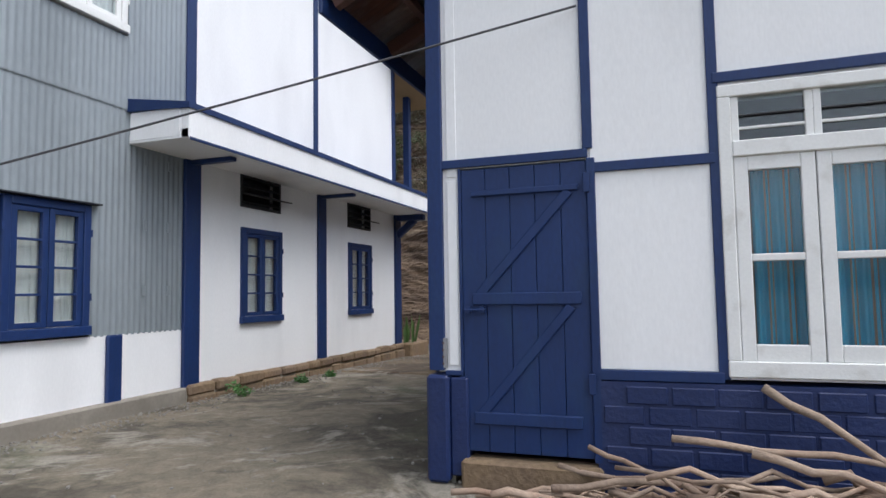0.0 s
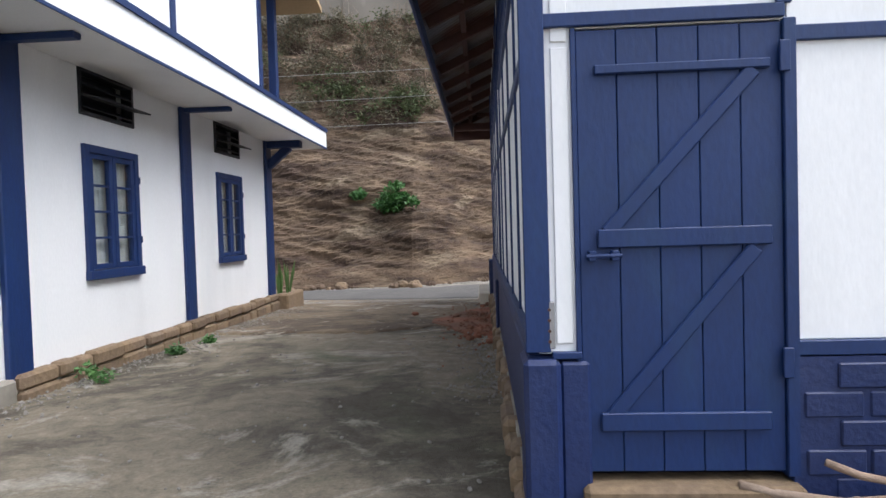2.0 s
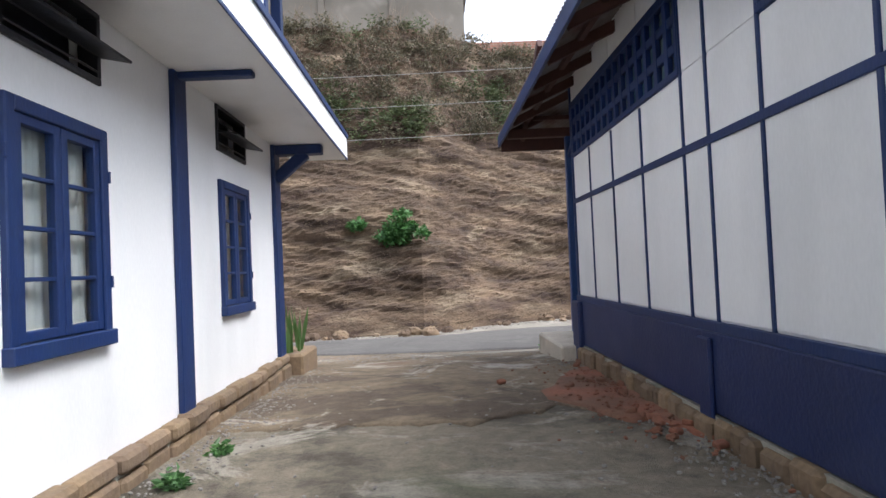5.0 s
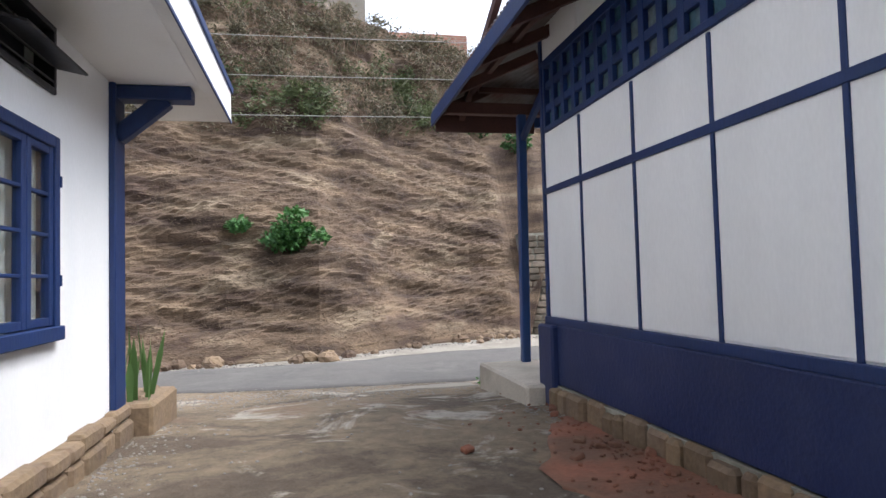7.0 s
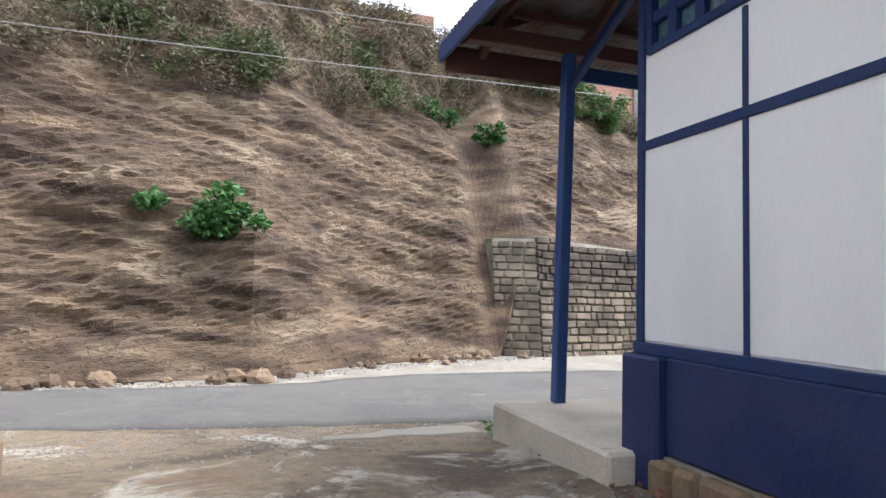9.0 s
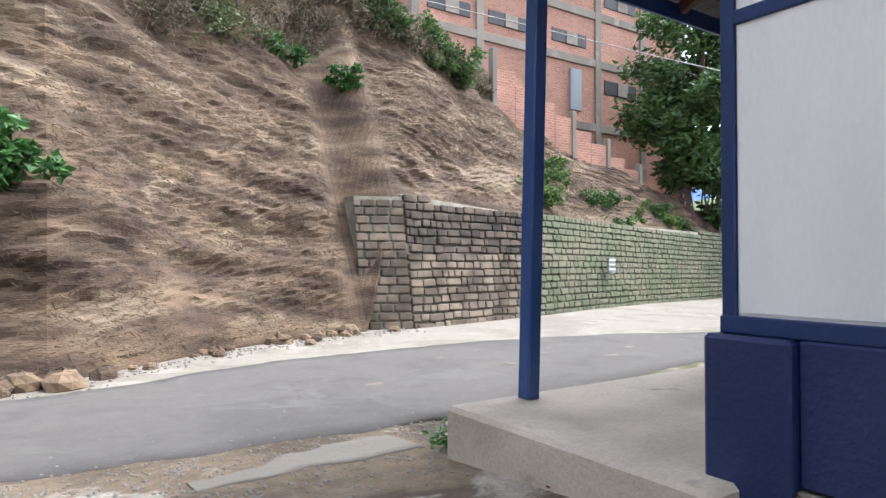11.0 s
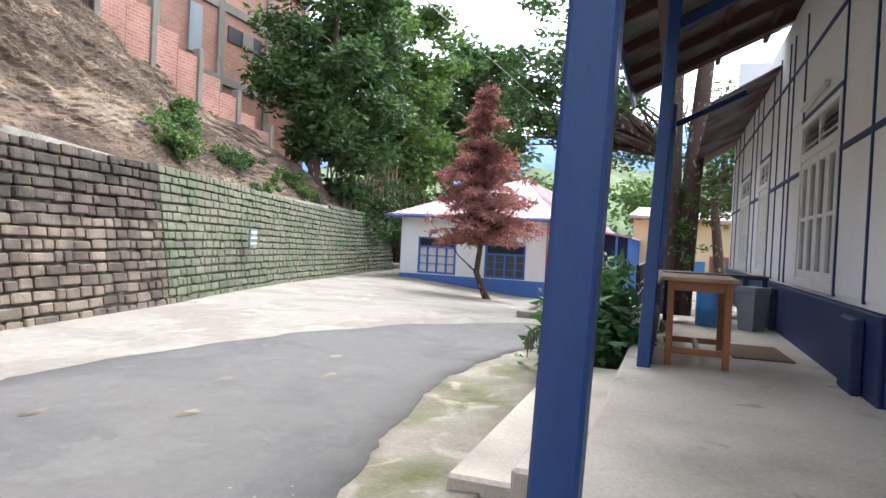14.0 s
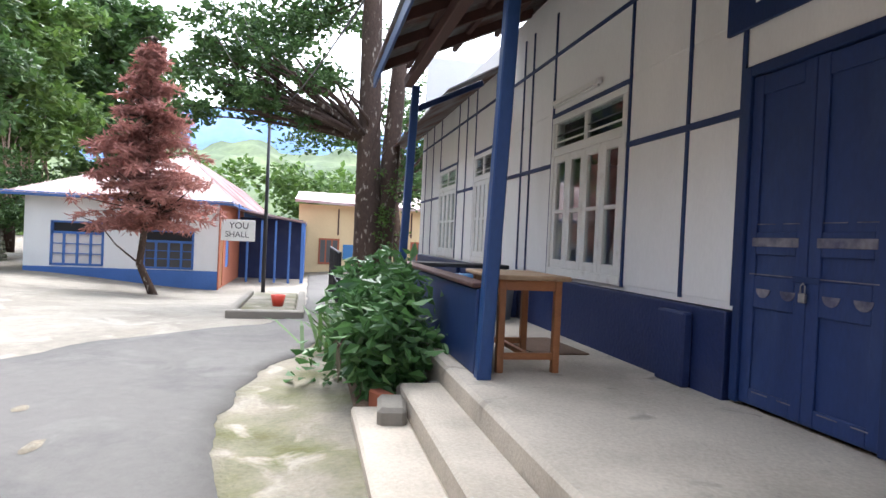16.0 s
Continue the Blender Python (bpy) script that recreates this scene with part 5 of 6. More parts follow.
for s, ((x0, y0), (x1, y1)) in enumerate(zip(RW, RW[1:])):
    d = Vector((x1 - x0, y1 - y0, 0))
    length = d.length
    d.normalize()
    ang = math.atan2(d.y, d.x)
    lean = math.atan(BAT)
    for r in range(16):
        u = -rng.uniform(0, 0.15)
        while u < length:
            w = rng.uniform(0.16, 0.44)
            a, e = max(u, 0), min(u + w, length)
            if e - a > 0.08:
                c = (a + e) / 2
                base = level(x0 + d.x * c, y0 + d.y * c) - 0.05
                h = base + course * (r + 0.5)
                if h < RH - 0.03 - 0.2 * min(1.0, (x0 + d.x * c - 2.0) / 4.0):
                    rough_ = rng.uniform(0, 0.06) if (s == 0 and r > 8) else rng.uniform(0, 0.02)
                    hump = rng.uniform(-0.012, 0.012)
                    m = Matrix.Translation((x0 + d.x * c, y0 + d.y * c + h * BAT + 0.02 - rough_, h + hump)) @ Matrix.Rotation(ang, 4, "Z") @ Matrix.Rotation(rng.gauss(0, 0.025), 4, "Y") @ Matrix.Rotation(-lean, 4, "X") @ Matrix.Diagonal((e - a - 0.028, 0.1, course - rng.uniform(0.018, 0.05), 1))
                    if singles < 300 and s < 2 and c < (9 if s == 0 else 4.0):
                        # First stretch: courses above the ninth have their shadow painted in.
                        o = new("stone", (unit_shaded if r > 8 else unit) if s == 0 else unit_green)
                        o.matrix_basis = m
                        o.parent = rw
                        singles += 1
                    else:
                        rest.box(-0.5, 0.5, -0.5, 0.5, -0.5, 0.5, 0.1, m)
            u += w
tagged(part("far_stonework", rest, RETAIN_GREEN, rw), kind="stuff")
ret = structure("retaining_wall_return", Mesh().add([(2.03, 21.68, -0.1), (1.12, 22.0, -0.1), (1.12, 22.45, RH - 0.05), (2.03, 22.12, RH - 0.05), (2.03, 23.0, -0.1), (1.12, 23.0, -0.1), (1.12, 23.0, RH - 0.05), (2.03, 23.0, RH - 0.05)],
                                                   [(0, 1, 2, 3), (3, 2, 6, 7), (1, 5, 6, 2), (0, 3, 7, 4)]), MORTAR, "stone return of the retaining wall", "retaining wall")
for r in range(15):
    u = 0.0
    while u < 0.9:
        w = rng.uniform(0.2, 0.4)
        e = min(u + w, 0.94)
        h = course * (r + 0.5)
        o = new("stone", unit)
        o.matrix_basis = Matrix.Translation((2.02 - (u + e) / 2, 21.69 + 0.35 * (u + e) / 2 + h * BAT - 0.02, h)) @ Matrix.Rotation(-0.34, 4, "Z") @ Matrix.Rotation(-math.atan(BAT), 4, "X") @ Matrix.Diagonal((e - u - 0.02, 0.08, course - 0.03, 1))
        o.parent = ret
        u += w
ws = thing("wall_notice", (9.6, 23.45, 0.95), "small faded blue notice painted on the stone wall", "notice", turn=17)
part("plate", Mesh().box(-0.22, 0.22, -0.03, 0.02, 0, 0.45, 0.01), FADED_BLUE, ws)
for k in range(3):
    part("line", Mesh().box(-0.2, 0.2, -0.035, -0.03, 0.1 + 0.13 * k, 0.15 + 0.13 * k), WHITE_WOOD, ws, "pale unreadable writing")


# ---- small house across the yard ----
HX, HY0, HY1, HZ = 20.87, 18.62, 24.58, -0.75
ET = 2.3
HW = [(22.2, 23.8, 0.02, 1.47), (19.4, 21.0, 0.0, 1.30)]
hs = thing("yard_house", (HX, HY0, HZ), "low white house with blue dado and faded red metal roof", "house")


def at_house(m):
    m.v = [(x - HX, y - HY0, z - HZ) for x, y, z in m.v]
    return m


part("wall", at_house(box_wall(Mesh(), False, HX, HX + 0.15, (HY0, HY1), HZ, ET, HW)), WHITE, hs)
part("wall", at_house(box_wall(Mesh(), True, HY0, HY0 + 0.15, (HX + 0.15, HX + 8), HZ, ET, [(HX + 0.5, HX + 1.3, -0.6, 1.4), (HX + 2.0, HX + 2.9, 0.0, 1.3)])), BRICK_RED, hs, "red-brown side wall")
part("wall", at_house(Mesh().box(HX + 0.15, HX + 8, HY1 - 0.15, HY1, HZ, ET).box(HX + 8, HX + 8.15, HY0, HY1, HZ, ET)), WHITE, hs)
part("dado", at_house(Mesh().box(HX - 0.03, HX, HY0 - 0.03, HY1, HZ - 0.1, -0.03, 0.01)), HOUSE_BLUE, hs, "blue-painted dado")
part("corner_strip", at_house(Mesh().box(HX - 0.04, HX + 0.12, HY0 - 0.04, HY0, HZ, ET, 0.01)), BRICK_RED, hs)
part("eaves_board", at_house(Mesh().box(HX - 0.52, HX - 0.48, HY0 - 0.5, HY1 + 0.5, ET - 0.08, ET + 0.06, 0.01).box(HX - 0.48, HX + 8.4, HY0 - 0.52, HY0 - 0.48, ET - 0.08, ET + 0.06, 0.01)), HOUSE_BLUE, hs, "blue eaves board")
my = 20.3
a, b, c, d = (HX - 0.55, HY0 - 0.55, ET), (HX + 26, HY0 - 0.55, ET), (HX + 26, HY1 + 0.55, ET), (HX - 0.55, HY1 + 0.55, ET)
r0, r1 = (HX + 3.2, my, ET + 1.9), (HX + 26, my, ET + 1.9)
part("roof", at_house(Mesh().add([a, b, c, d, r0, r1], [(0, 1, 5, 4), (2, 3, 4, 5), (3, 0, 4), (1, 2, 5), (3, 2, 1, 0)])), ROOF_PALE, hs, "faded pink-red metal roof")
ribs = Mesh()
for k in range(24):
    y = HY0 - 0.4 + k * (HY1 - HY0 + 0.8) / 23
    top = min((y - HY0 + 0.55) / (my - HY0 + 0.55), (HY1 + 0.55 - y) / (HY1 + 0.55 - my))
    ribs.tube([(HX - 0.55, y, ET + 0.015), (HX - 0.55 + 3.75 * top, y, ET + 1.9 * top + 0.015)], 0.02, 4)
for k in range(110):
    x = HX - 0.3 + k * 0.225
    top = min(1.0, (x - HX + 0.55) / 3.75)
    ribs.tube([(x, HY0 - 0.55, ET + 0.015), (x, HY0 - 0.55 + (my - HY0 + 0.55) * top, ET + 1.9 * top + 0.015)], 0.02, 4)
tagged(part("roof_ribs", at_house(ribs), ROOF_PALE, hs), kind="stuff")
for y0, y1, z0, z1 in HW:
    # A black sheet fills the opening as the shade of the room.
    w = part("window", at_house(Mesh().box(HX + 0.10, HX + 0.14, y0, y1, z0, z1)), BLACK, hs, "window opening filled with a black sheet for the shade inside")
    part("frame", at_house(Mesh().box(HX - 0.03, HX + 0.08, y0, y1, z1 - 0.42, z1 - 0.34).box(HX - 0.03, HX + 0.08, y0, y1, z1 - 0.06, z1).box(HX - 0.03, HX + 0.08, y0, y1, z0, z0 + 0.07).box(HX - 0.03, HX + 0.08, y0, y0 + 0.07, z0, z1).box(HX - 0.03, HX + 0.08, y1 - 0.07, y1, z0, z1)), HOUSE_BLUE, w)
    for k in range(1, 4):
        part("mullion", at_house(Mesh().box(HX - 0.02, HX + 0.06, y0 + (y1 - y0) * k / 4 - 0.035, y0 + (y1 - y0) * k / 4 + 0.035, z0 + 0.07, z1 - 0.42)), HOUSE_BLUE, w)
    for k in range(1, 3):
        part("glazing_bar", at_house(Mesh().box(HX - 0.01, HX + 0.04, y0, y1, z0 + 0.07 + k * (z1 - z0 - 0.49) / 3 - 0.015, z0 + 0.07 + k * (z1 - z0 - 0.49) / 3 + 0.015)), HOUSE_BLUE, w)
    # One pane is net curtain, the other flat grey for the room's shade.
    part("pane", at_house(Mesh().box(HX + 0.04, HX + 0.045, y0 + 0.05, y1 - 0.05, z0 + 0.05, z1 - 0.4)), LACE if y0 > 21 else ROOM_SHADE, w)
part("door", at_house(Mesh().box(HX + 0.5, HX + 1.3, HY0 + 0.02, HY0 + 0.06, -0.6, 1.4, 0.01)), TIMBER, hs, "orange-brown door")
part("side_window", at_house(Mesh().box(HX + 2.0, HX + 2.9, HY0 + 0.02, HY0 + 0.06, 0.0, 1.3, 0.01)), HOUSE_BLUE, hs)
for k in range(9):
    part("porch_post", at_house(Mesh().box(HX + 4 + 1.1 * k, HX + 4.08 + 1.1 * k, 15.8, 15.88, HZ, 1.84, 0.006)), HOUSE_BLUE, hs)
for y in (18.0, 17.45, 16.9, 16.35, 15.85):
    part("porch_post", at_house(Mesh().box(HX + 3.95, HX + 4.03, y, y + 0.08, HZ, 1.86, 0.006)), HOUSE_BLUE, hs)
part("porch_back", at_house(Mesh().box(HX + 6.5, HX + 6.65, 15.9, HY0 - 0.01, HZ, 2.0)), NAVY, hs, "dark blue boarded porch wall")
pa, pb_, pc, pd_ = (HX + 3.9, 15.75, 1.82), (HX + 24, 15.75, 1.82), (HX + 24, 18.4, 2.22), (HX + 3.9, 18.4, 2.22)
part("porch_roof", at_house(Mesh().add([pa, pb_, pc, pd_] + [(x, y, z + 0.07) for x, y, z in (pa, pb_, pc, pd_)], [(3, 2, 1, 0), (4, 5, 6, 7), (0, 1, 5, 4), (1, 2, 6, 5), (2, 3, 7, 6), (3, 0, 4, 7)])), ROOF_PALE, hs, "sunlit pale metal porch roof")
part("porch_wall", at_house(Mesh().box(HX + 8.15, HX + 25, HY0, HY0 + 0.15, HZ, 2.25)), HOUSE_BLUE, hs)
sg = thing("name_board", (20.5, 17.95, 1.05), "white board with dark writing hung at the house corner", "signboard", turn=-90)
part("board", Mesh().box(-0.55, 0.55, -0.02, 0.02, 0, 0.72, 0.01), WHITE_WOOD, sg)
for word, x, z, size in (("YOU", -0.30, 0.42, 0.30), ("SHALL", -0.42, 0.13, 0.27)):
    cu = bpy.data.curves.new("letters", "FONT")
    cu.body, cu.size, cu.extrude = word, size, 0.004
    wo = bpy.data.objects.new("letters", cu)
    me = bpy.data.meshes.new_from_object(wo)
    me.materials.clear()
    me.materials.append(BLACK)
    bpy.data.objects.remove(wo)
    ob = new("lettering", me)
    ob.matrix_basis = pose(x, -0.026, z, 90, 0, 0)
    ob.parent = sg
    tagged(ob, "dark painted capital letters")
part("hanger", Mesh().box(-0.02, 0.02, -0.01, 0.01, 0.72, 1.25).box(-0.02, 0.02, 0.0, 0.55, 1.18, 1.22), HOUSE_BLUE, sg)

# cream building beyond
yb = thing("cream_building", (33, 8, -0.9), "cream-yellow building with red windows beyond the trees", "building")
part("wall", Mesh().box(0, 8, 0, 8.2, 0, 3.9), YELLOW_WALL, yb)
part("roof", Mesh().add([(-0.8, -0.5, 3.7), (-0.8, 8.4, 3.95), (8.5, 8.4, 5.0), (8.5, -0.5, 5.0), (-0.8, -0.5, 3.85), (-0.8, 8.4, 4.1), (8.5, 8.4, 5.1), (8.5, -0.5, 5.1)], [(0, 1, 2, 3), (7, 6, 5, 4), (0, 4, 5, 1), (1, 5, 6, 2), (2, 6, 7, 3), (3, 7, 4, 0)]), ROOF_PALE, yb)
for y in (1.0, 3.2, 6.0):
    w = part("window", Mesh().box(-0.06, 0.02, y, y + 1.1, 0.7, 2.1, 0.01), BRICK_RED, yb, "red-framed window")
    for k in range(3):
        # Panes painted flat dark grey to stand for the shaded rooms behind.
        part("pane", Mesh().box(-0.075, -0.062, y + 0.1 + 0.33 * k, y + 0.35 + 0.33 * k, 0.8, 2.0), ROOM_SHADE, w)
part("notice", Mesh().box(-0.05, 0.0, 4.5, 5.8, 1.0, 1.8, 0.01), PLASTIC_BLUE, yb, "blue notice board")
for k in range(4):
    part("strip", Mesh().box(-0.03, 0.0, 0.05 + 2.0 * k, 0.13 + 2.0 * k, 2.3, 3.7), RAFTER, yb)

# drain box in the yard
dn = thing("drain_box", (8.9, 16.25, -0.18), "low grey concrete drain wall with moss on top", "drain")
part("wall", Mesh().box(-0.1, 0.12, -0.62, 0.62, -0.2, 0.30, 0.02), PALE_CONCRETE, dn)
part("wall", Mesh().box(0.12, 3.6, -0.62, -0.48, -0.4, 0.30, 0.02).box(0.12, 3.6, 0.48, 0.62, -0.4, 0.30, 0.02), PALE_CONCRETE, dn)
part("moss", Mesh().box(0.12, 3.6, -0.48, 0.48, 0.1, 0.26, 0.05), MOSS, dn)
bk_ = thing("red_pot", (9.9, 16.1, 0.08), "small red plastic pot on the drain", "pot")
part("body", Mesh().lathe([(0.001, 0), (0.09, 0), (0.13, 0.2), (0.12, 0.2), (0.001, 0.04)], 16), RED_PLASTIC, bk_, smooth=True)
pr = thing("pipe_railing", (12.5, 14.9, -0.5), "thin dark pipe railing beside the yard", "railing")
for k in range(7):
    part("post", Mesh().tube([(1.1 * k, 0, -0.3), (1.1 * k, 0, 1.5)], 0.03, 8), BLACK, pr)
part("rail", Mesh().tube([(0, 0, 1.5), (6.6, 0, 1.5)], 0.03, 8), BLACK, pr)
part("rail", Mesh().tube([(0, 0, 0.8), (6.6, 0, 0.8)], 0.025, 8), BLACK, pr)

# ---- brick building on the hill ----
bb = thing("brick_building", (9, 33, 4.5), "unfinished orange brick building with concrete frame on the hill", "building")
part("wall", Mesh().box(0, 17.5, 0.1, 8, 0, 11.6), BRICK_MAT, bb)
for x in (0.0, 3.3, 7.0, 10.7, 14.1, 17.3):
    part("column", Mesh().box(x - 0.2, x + 0.2, 0, 0.3, -2, 11.6, 0.02), PALE_CONCRETE, bb)
for z in (3.4, 6.6, 9.0, 11.4):
    part("beam", Mesh().box(0, 17.5, 0.02, 0.2, z - 0.2, z + 0.2, 0.02), PALE_CONCRETE, bb)
for x, z, w, h in ((7.6, 7.25, 2.3, 0.6), (3.8, 7.25, 2.3, 0.6), (11.2, 5.2, 2.4, 0.7), (14.4, 5.2, 2.4, 0.7), (11.2, 9.6, 2.4, 0.6), (0.6, 7.25, 2.2, 0.6)):
    # Black strips painted for the shade inside the unglazed openings.
    q = part("window", Mesh().box(x, x + w, 0.06, 0.12, z, z + h, 0.01), BLACK, bb, "unglazed window strip, the shade inside painted black")
    part("block", Mesh().box(x + w * 0.4, x + w * 0.72, 0.02, 0.1, z, z + h, 0.01), PALE_CONCRETE, q)
part("shutter", Mesh().box(8.75, 9.5, 0.0, 0.12, 4.1, 6.1, 0.01), GALV, bb, "pale metal shutter")
part("roof_edge", Mesh().box(-0.6, 18.1, -0.6, 8.4, 11.6, 11.8, 0.02), PALE_CONCRETE, bb)
fw = thing("brick_fence", (9.2, 28.2, 4), "stepped brick boundary wall with concrete posts down the slope", "wall")
for k in range(9):
    x = 0.95 * k
    z = 3.9 - 0.42 * k
    part("bay", Mesh().box(x, x + 0.95, 0, 0.15, z - 3.5, z, 0.01), BRICK_MAT, fw)
    if k % 2 == 0:
        part("post", Mesh().box(x - 0.1, x + 0.1, -0.06, 0.2, z - 3.2, z + 0.7, 0.02), PALE_CONCRETE, fw)
gb = thing("grey_building", (-14, 31, 8.5), "pale rendered building on top of the bank", "building")
part("wall", Mesh().box(0, 12, 0, 6, 0, 5.3), PALE_CONCRETE, gb)
part("roof_edge", Mesh().box(-0.3, 12.3, -0.4, 6.4, 5.3, 5.5, 0.02), ROOF_UNDER, gb)
for x in (3.0, 6.0, 9.0):
    part("column", Mesh().box(x - 0.15, x + 0.15, -0.08, 0.1, 0, 5.3, 0.02), PALE_CONCRETE, gb)
part("parapet", Mesh().box(8.0, 15.0, -4, -3.8, 0, 1.0, 0.02), BRICK_MAT, gb, "low orange brick parapet")


# ---- trees ----
def grow(name, at, label, trunk, crown, leaf, leaves, size, mat=BARK, limbs=16, flat=0.7, droop=0.1, category="tree", long=2.0):
    """A tapered trunk with limbs that reach into uneven clumps of leaves."""
    t = thing(name, at, label, category)
    tr_ = Mesh().tube([p for p, _ in trunk], [r for _, r in trunk], 12)
    part("trunk", tr_, mat, t, smooth=True)
    tops = [p for p, _ in trunk]
    for c in crown[:limbs]:
        s = min(tops, key=lambda p: (Vector(p) - Vector(c[:3])).length + abs(p[2] - c[2] + 0.8))
        p0, p3 = Vector(s), Vector(c[:3])
        q1 = p0.lerp(p3, 0.33) + Vector((rng.gauss(0, 0.2), rng.gauss(0, 0.2), 0.1)) * min(1, (p3 - p0).length)
        q2 = p0.lerp(p3, 0.7) + Vector((rng.gauss(0, 0.2), rng.gauss(0, 0.2), 0.15)) * min(1, (p3 - p0).length)
        r = min(0.07, trunk[0][1] * 0.24)
        part("limb", Mesh().tube([p0, q1, q2, p3], [r, r * 0.7, r * 0.4, 0.01], 6), mat, t, smooth=True)
    part("crown", leaf_cloud(Mesh(), crown, leaves, size, 1.0, rng, flat, droop, long), leaf, t)
    return t


def clumps(n, cx, cy, cz, rx, ry, rz, r0, r1):
    out = []
    for _ in range(n):
        d = Vector((rng.gauss(0, 1), rng.gauss(0, 1), rng.gauss(0, 1))).normalized() * rng.random() ** 0.45
        out.append((cx + d.x * rx, cy + d.y * ry, cz + d.z * rz, rng.uniform(r0, r1)))
    return out


grow("broadleaf_tree", (20.5, 28.0, 2.6), "large dense dark-green tree behind the stone wall", [((-1.5, -0.6, -0.4), 0.3), ((-1.0, 0, 1.6), 0.26), ((0, 0, 3.2), 0.22), ((0.3, 0, 6.5), 0.14), ((0.3, 0, 9), 0.07)],
     clumps(85, 0.5, 0, 5.6, 3.7, 2.6, 5.2, 0.7, 1.3), LEAF_DARK, 260, 0.26, long=2.6)
grow("broadleaf_tree", (29, 28.5, 1), "tall fresh-green trees behind the house", [((0, 0, -1), 0.35), ((0.3, 0, 4), 0.25), ((0, 0.3, 8), 0.15), ((0, 0, 12), 0.06)],
     clumps(90, 0, 0, 8, 4.5, 3.0, 5.5, 0.8, 1.5), LEAF_LIGHT, 200, 0.32, long=2.4)
grow("broadleaf_tree", (38, 27, 0), "tall green trees behind the house", [((0, 0, -1), 0.4), ((0.3, 0, 4), 0.28), ((0, 0.3, 8), 0.18), ((0, 0, 13), 0.06)],
     clumps(80, 0, 0, 8.5, 5.5, 4.0, 6, 1.0, 1.8), LEAF_DARK, 180, 0.4, long=2.4)
und = clumps(40, 26, 27.2, 2.6, 6, 0.8, 1.6, 0.5, 0.9)
tagged(part("undergrowth", leaf_cloud(Mesh(), und, 110, 0.2, 1.0, rng, 0.8), LEAF_DARK), "tangled undergrowth above the stone wall", "undergrowth", kind="stuff")
st = Mesh()
for _ in range(60):
    x, y = rng.uniform(21, 30), rng.uniform(27.2, 28.5)
    st.tube([(x, y, 2.2), (x + rng.gauss(0, 0.2), y, 3.6), (x + rng.gauss(0, 0.5), y, rng.uniform(4.2, 5.6))], [0.06, 0.05, 0.02], 5)
tagged(part("dry_stems", st, PALE_WOOD), "pale dry stems under the trees", "stems", kind="stuff")

# red-needled young conifer in the yard
cone = []
for _ in range(140):
    h = rng.random()
    reach = (2.4 * (1 - h) ** 0.9 * rng.uniform(0.45, 1.05) + 0.15) * (0.7 if h < 0.08 else 1.0)
    a_ = rng.uniform(0, 6.283)
    z0 = 1.75 + 5.2 * h
    for k in range(1, 6):
        q = k / 5
        if h > 0.8 and rng.random() < 0.3:
            continue
        cone.append((reach * q * math.cos(a_), reach * q * math.sin(a_), z0 + reach * (0.42 * q - 0.38 * q * q), (0.16 + 0.16 * (1 - q)) * (1 - 0.55 * h)))
grow("dry_conifer", (17.1, 20.05, level(17.1, 20.05) - 0.05), "young conifer with feathery dry red-brown needles in the yard", [((0.1, -0.25, 0), 0.13), ((-0.05, 0.12, 0.9), 0.10), ((0, 0, 2.2), 0.085), ((0, 0, 5), 0.05), ((0, 0, 7.2), 0.012)],
     cone, LEAF_RED, 38, 0.075, limbs=90, flat=0.55, droop=0.25, long=6.0)

# tall trunk close to the veranda
st_ = grow("shade_tree", (13.0, 14.28, -0.4), "tall lichen-spotted tree with twin stems and open crown beside the veranda", [((0, 0, -0.3), 0.40), ((0.05, 0, 1.5), 0.31), ((0, 0.05, 4), 0.27), ((0.1, 0.1, 8), 0.22), ((0, 0, 12), 0.13)],
     clumps(46, 0.0, 2.5, 5.2, 1.6, 2.1, 1.2, 0.25, 0.55) + clumps(40, 0.6, 1.8, 7.6, 2.4, 2.3, 1.2, 0.35, 0.65) + clumps(14, 1.2, 3.2, 6.3, 1.8, 1.3, 0.7, 0.3, 0.6) + clumps(16, 4, 1.0, 5.0, 2.4, 1.4, 0.9, 0.4, 0.8) + clumps(16, 5, -2.0, 5.6, 3, 2, 1.6, 0.5, 0.9), LEAF_DARK, 105, 0.15, limbs=60)
part("stem", Mesh().tube([(0.1, -0.3, -0.3), (0.15, -0.38, 1.5), (0.15, -0.5, 4), (0.3, -0.7, 7), (0.4, -1.0, 11)], [0.30, 0.24, 0.21, 0.17, 0.09], 12), BARK, st_, smooth=True)
for a_, r_ in ((0.5, 0.02), (2.8, 0.015), (4.1, 0.02)):
    part("creeper", Mesh().tube([(0.33 * math.cos(a_ + 0.25 * k), -0.1 + 0.33 * math.sin(a_ + 0.25 * k), 0.4 * k) for k in range(14)], r_, 5), BARK, st_, "thin creeper on the bark", True)
part("creeper_leaves", leaf_cloud(Mesh(), [(-0.3 + rng.gauss(0, 0.06), -0.45 + rng.gauss(0, 0.15), rng.uniform(1.0, 3.4), 0.16) for _ in range(16)], 26, 0.08, 1.0, rng, 0.9, 0.2, 2.2), LEAF_LIGHT, st_)
grow("shade_tree", (18.5, 12.6, -0.6), "slender dark tree beyond the veranda", [((0, 0, -0.2), 0.2), ((0.1, 0.2, 1.8), 0.16), ((-0.1, 0.4, 3.4), 0.12), ((0, 0, 6), 0.06)],
     clumps(26, 0.5, 0, 4.4, 2.6, 2.2, 1.5, 0.5, 0.9), LEAF_DARK, 110, 0.22, limbs=20)

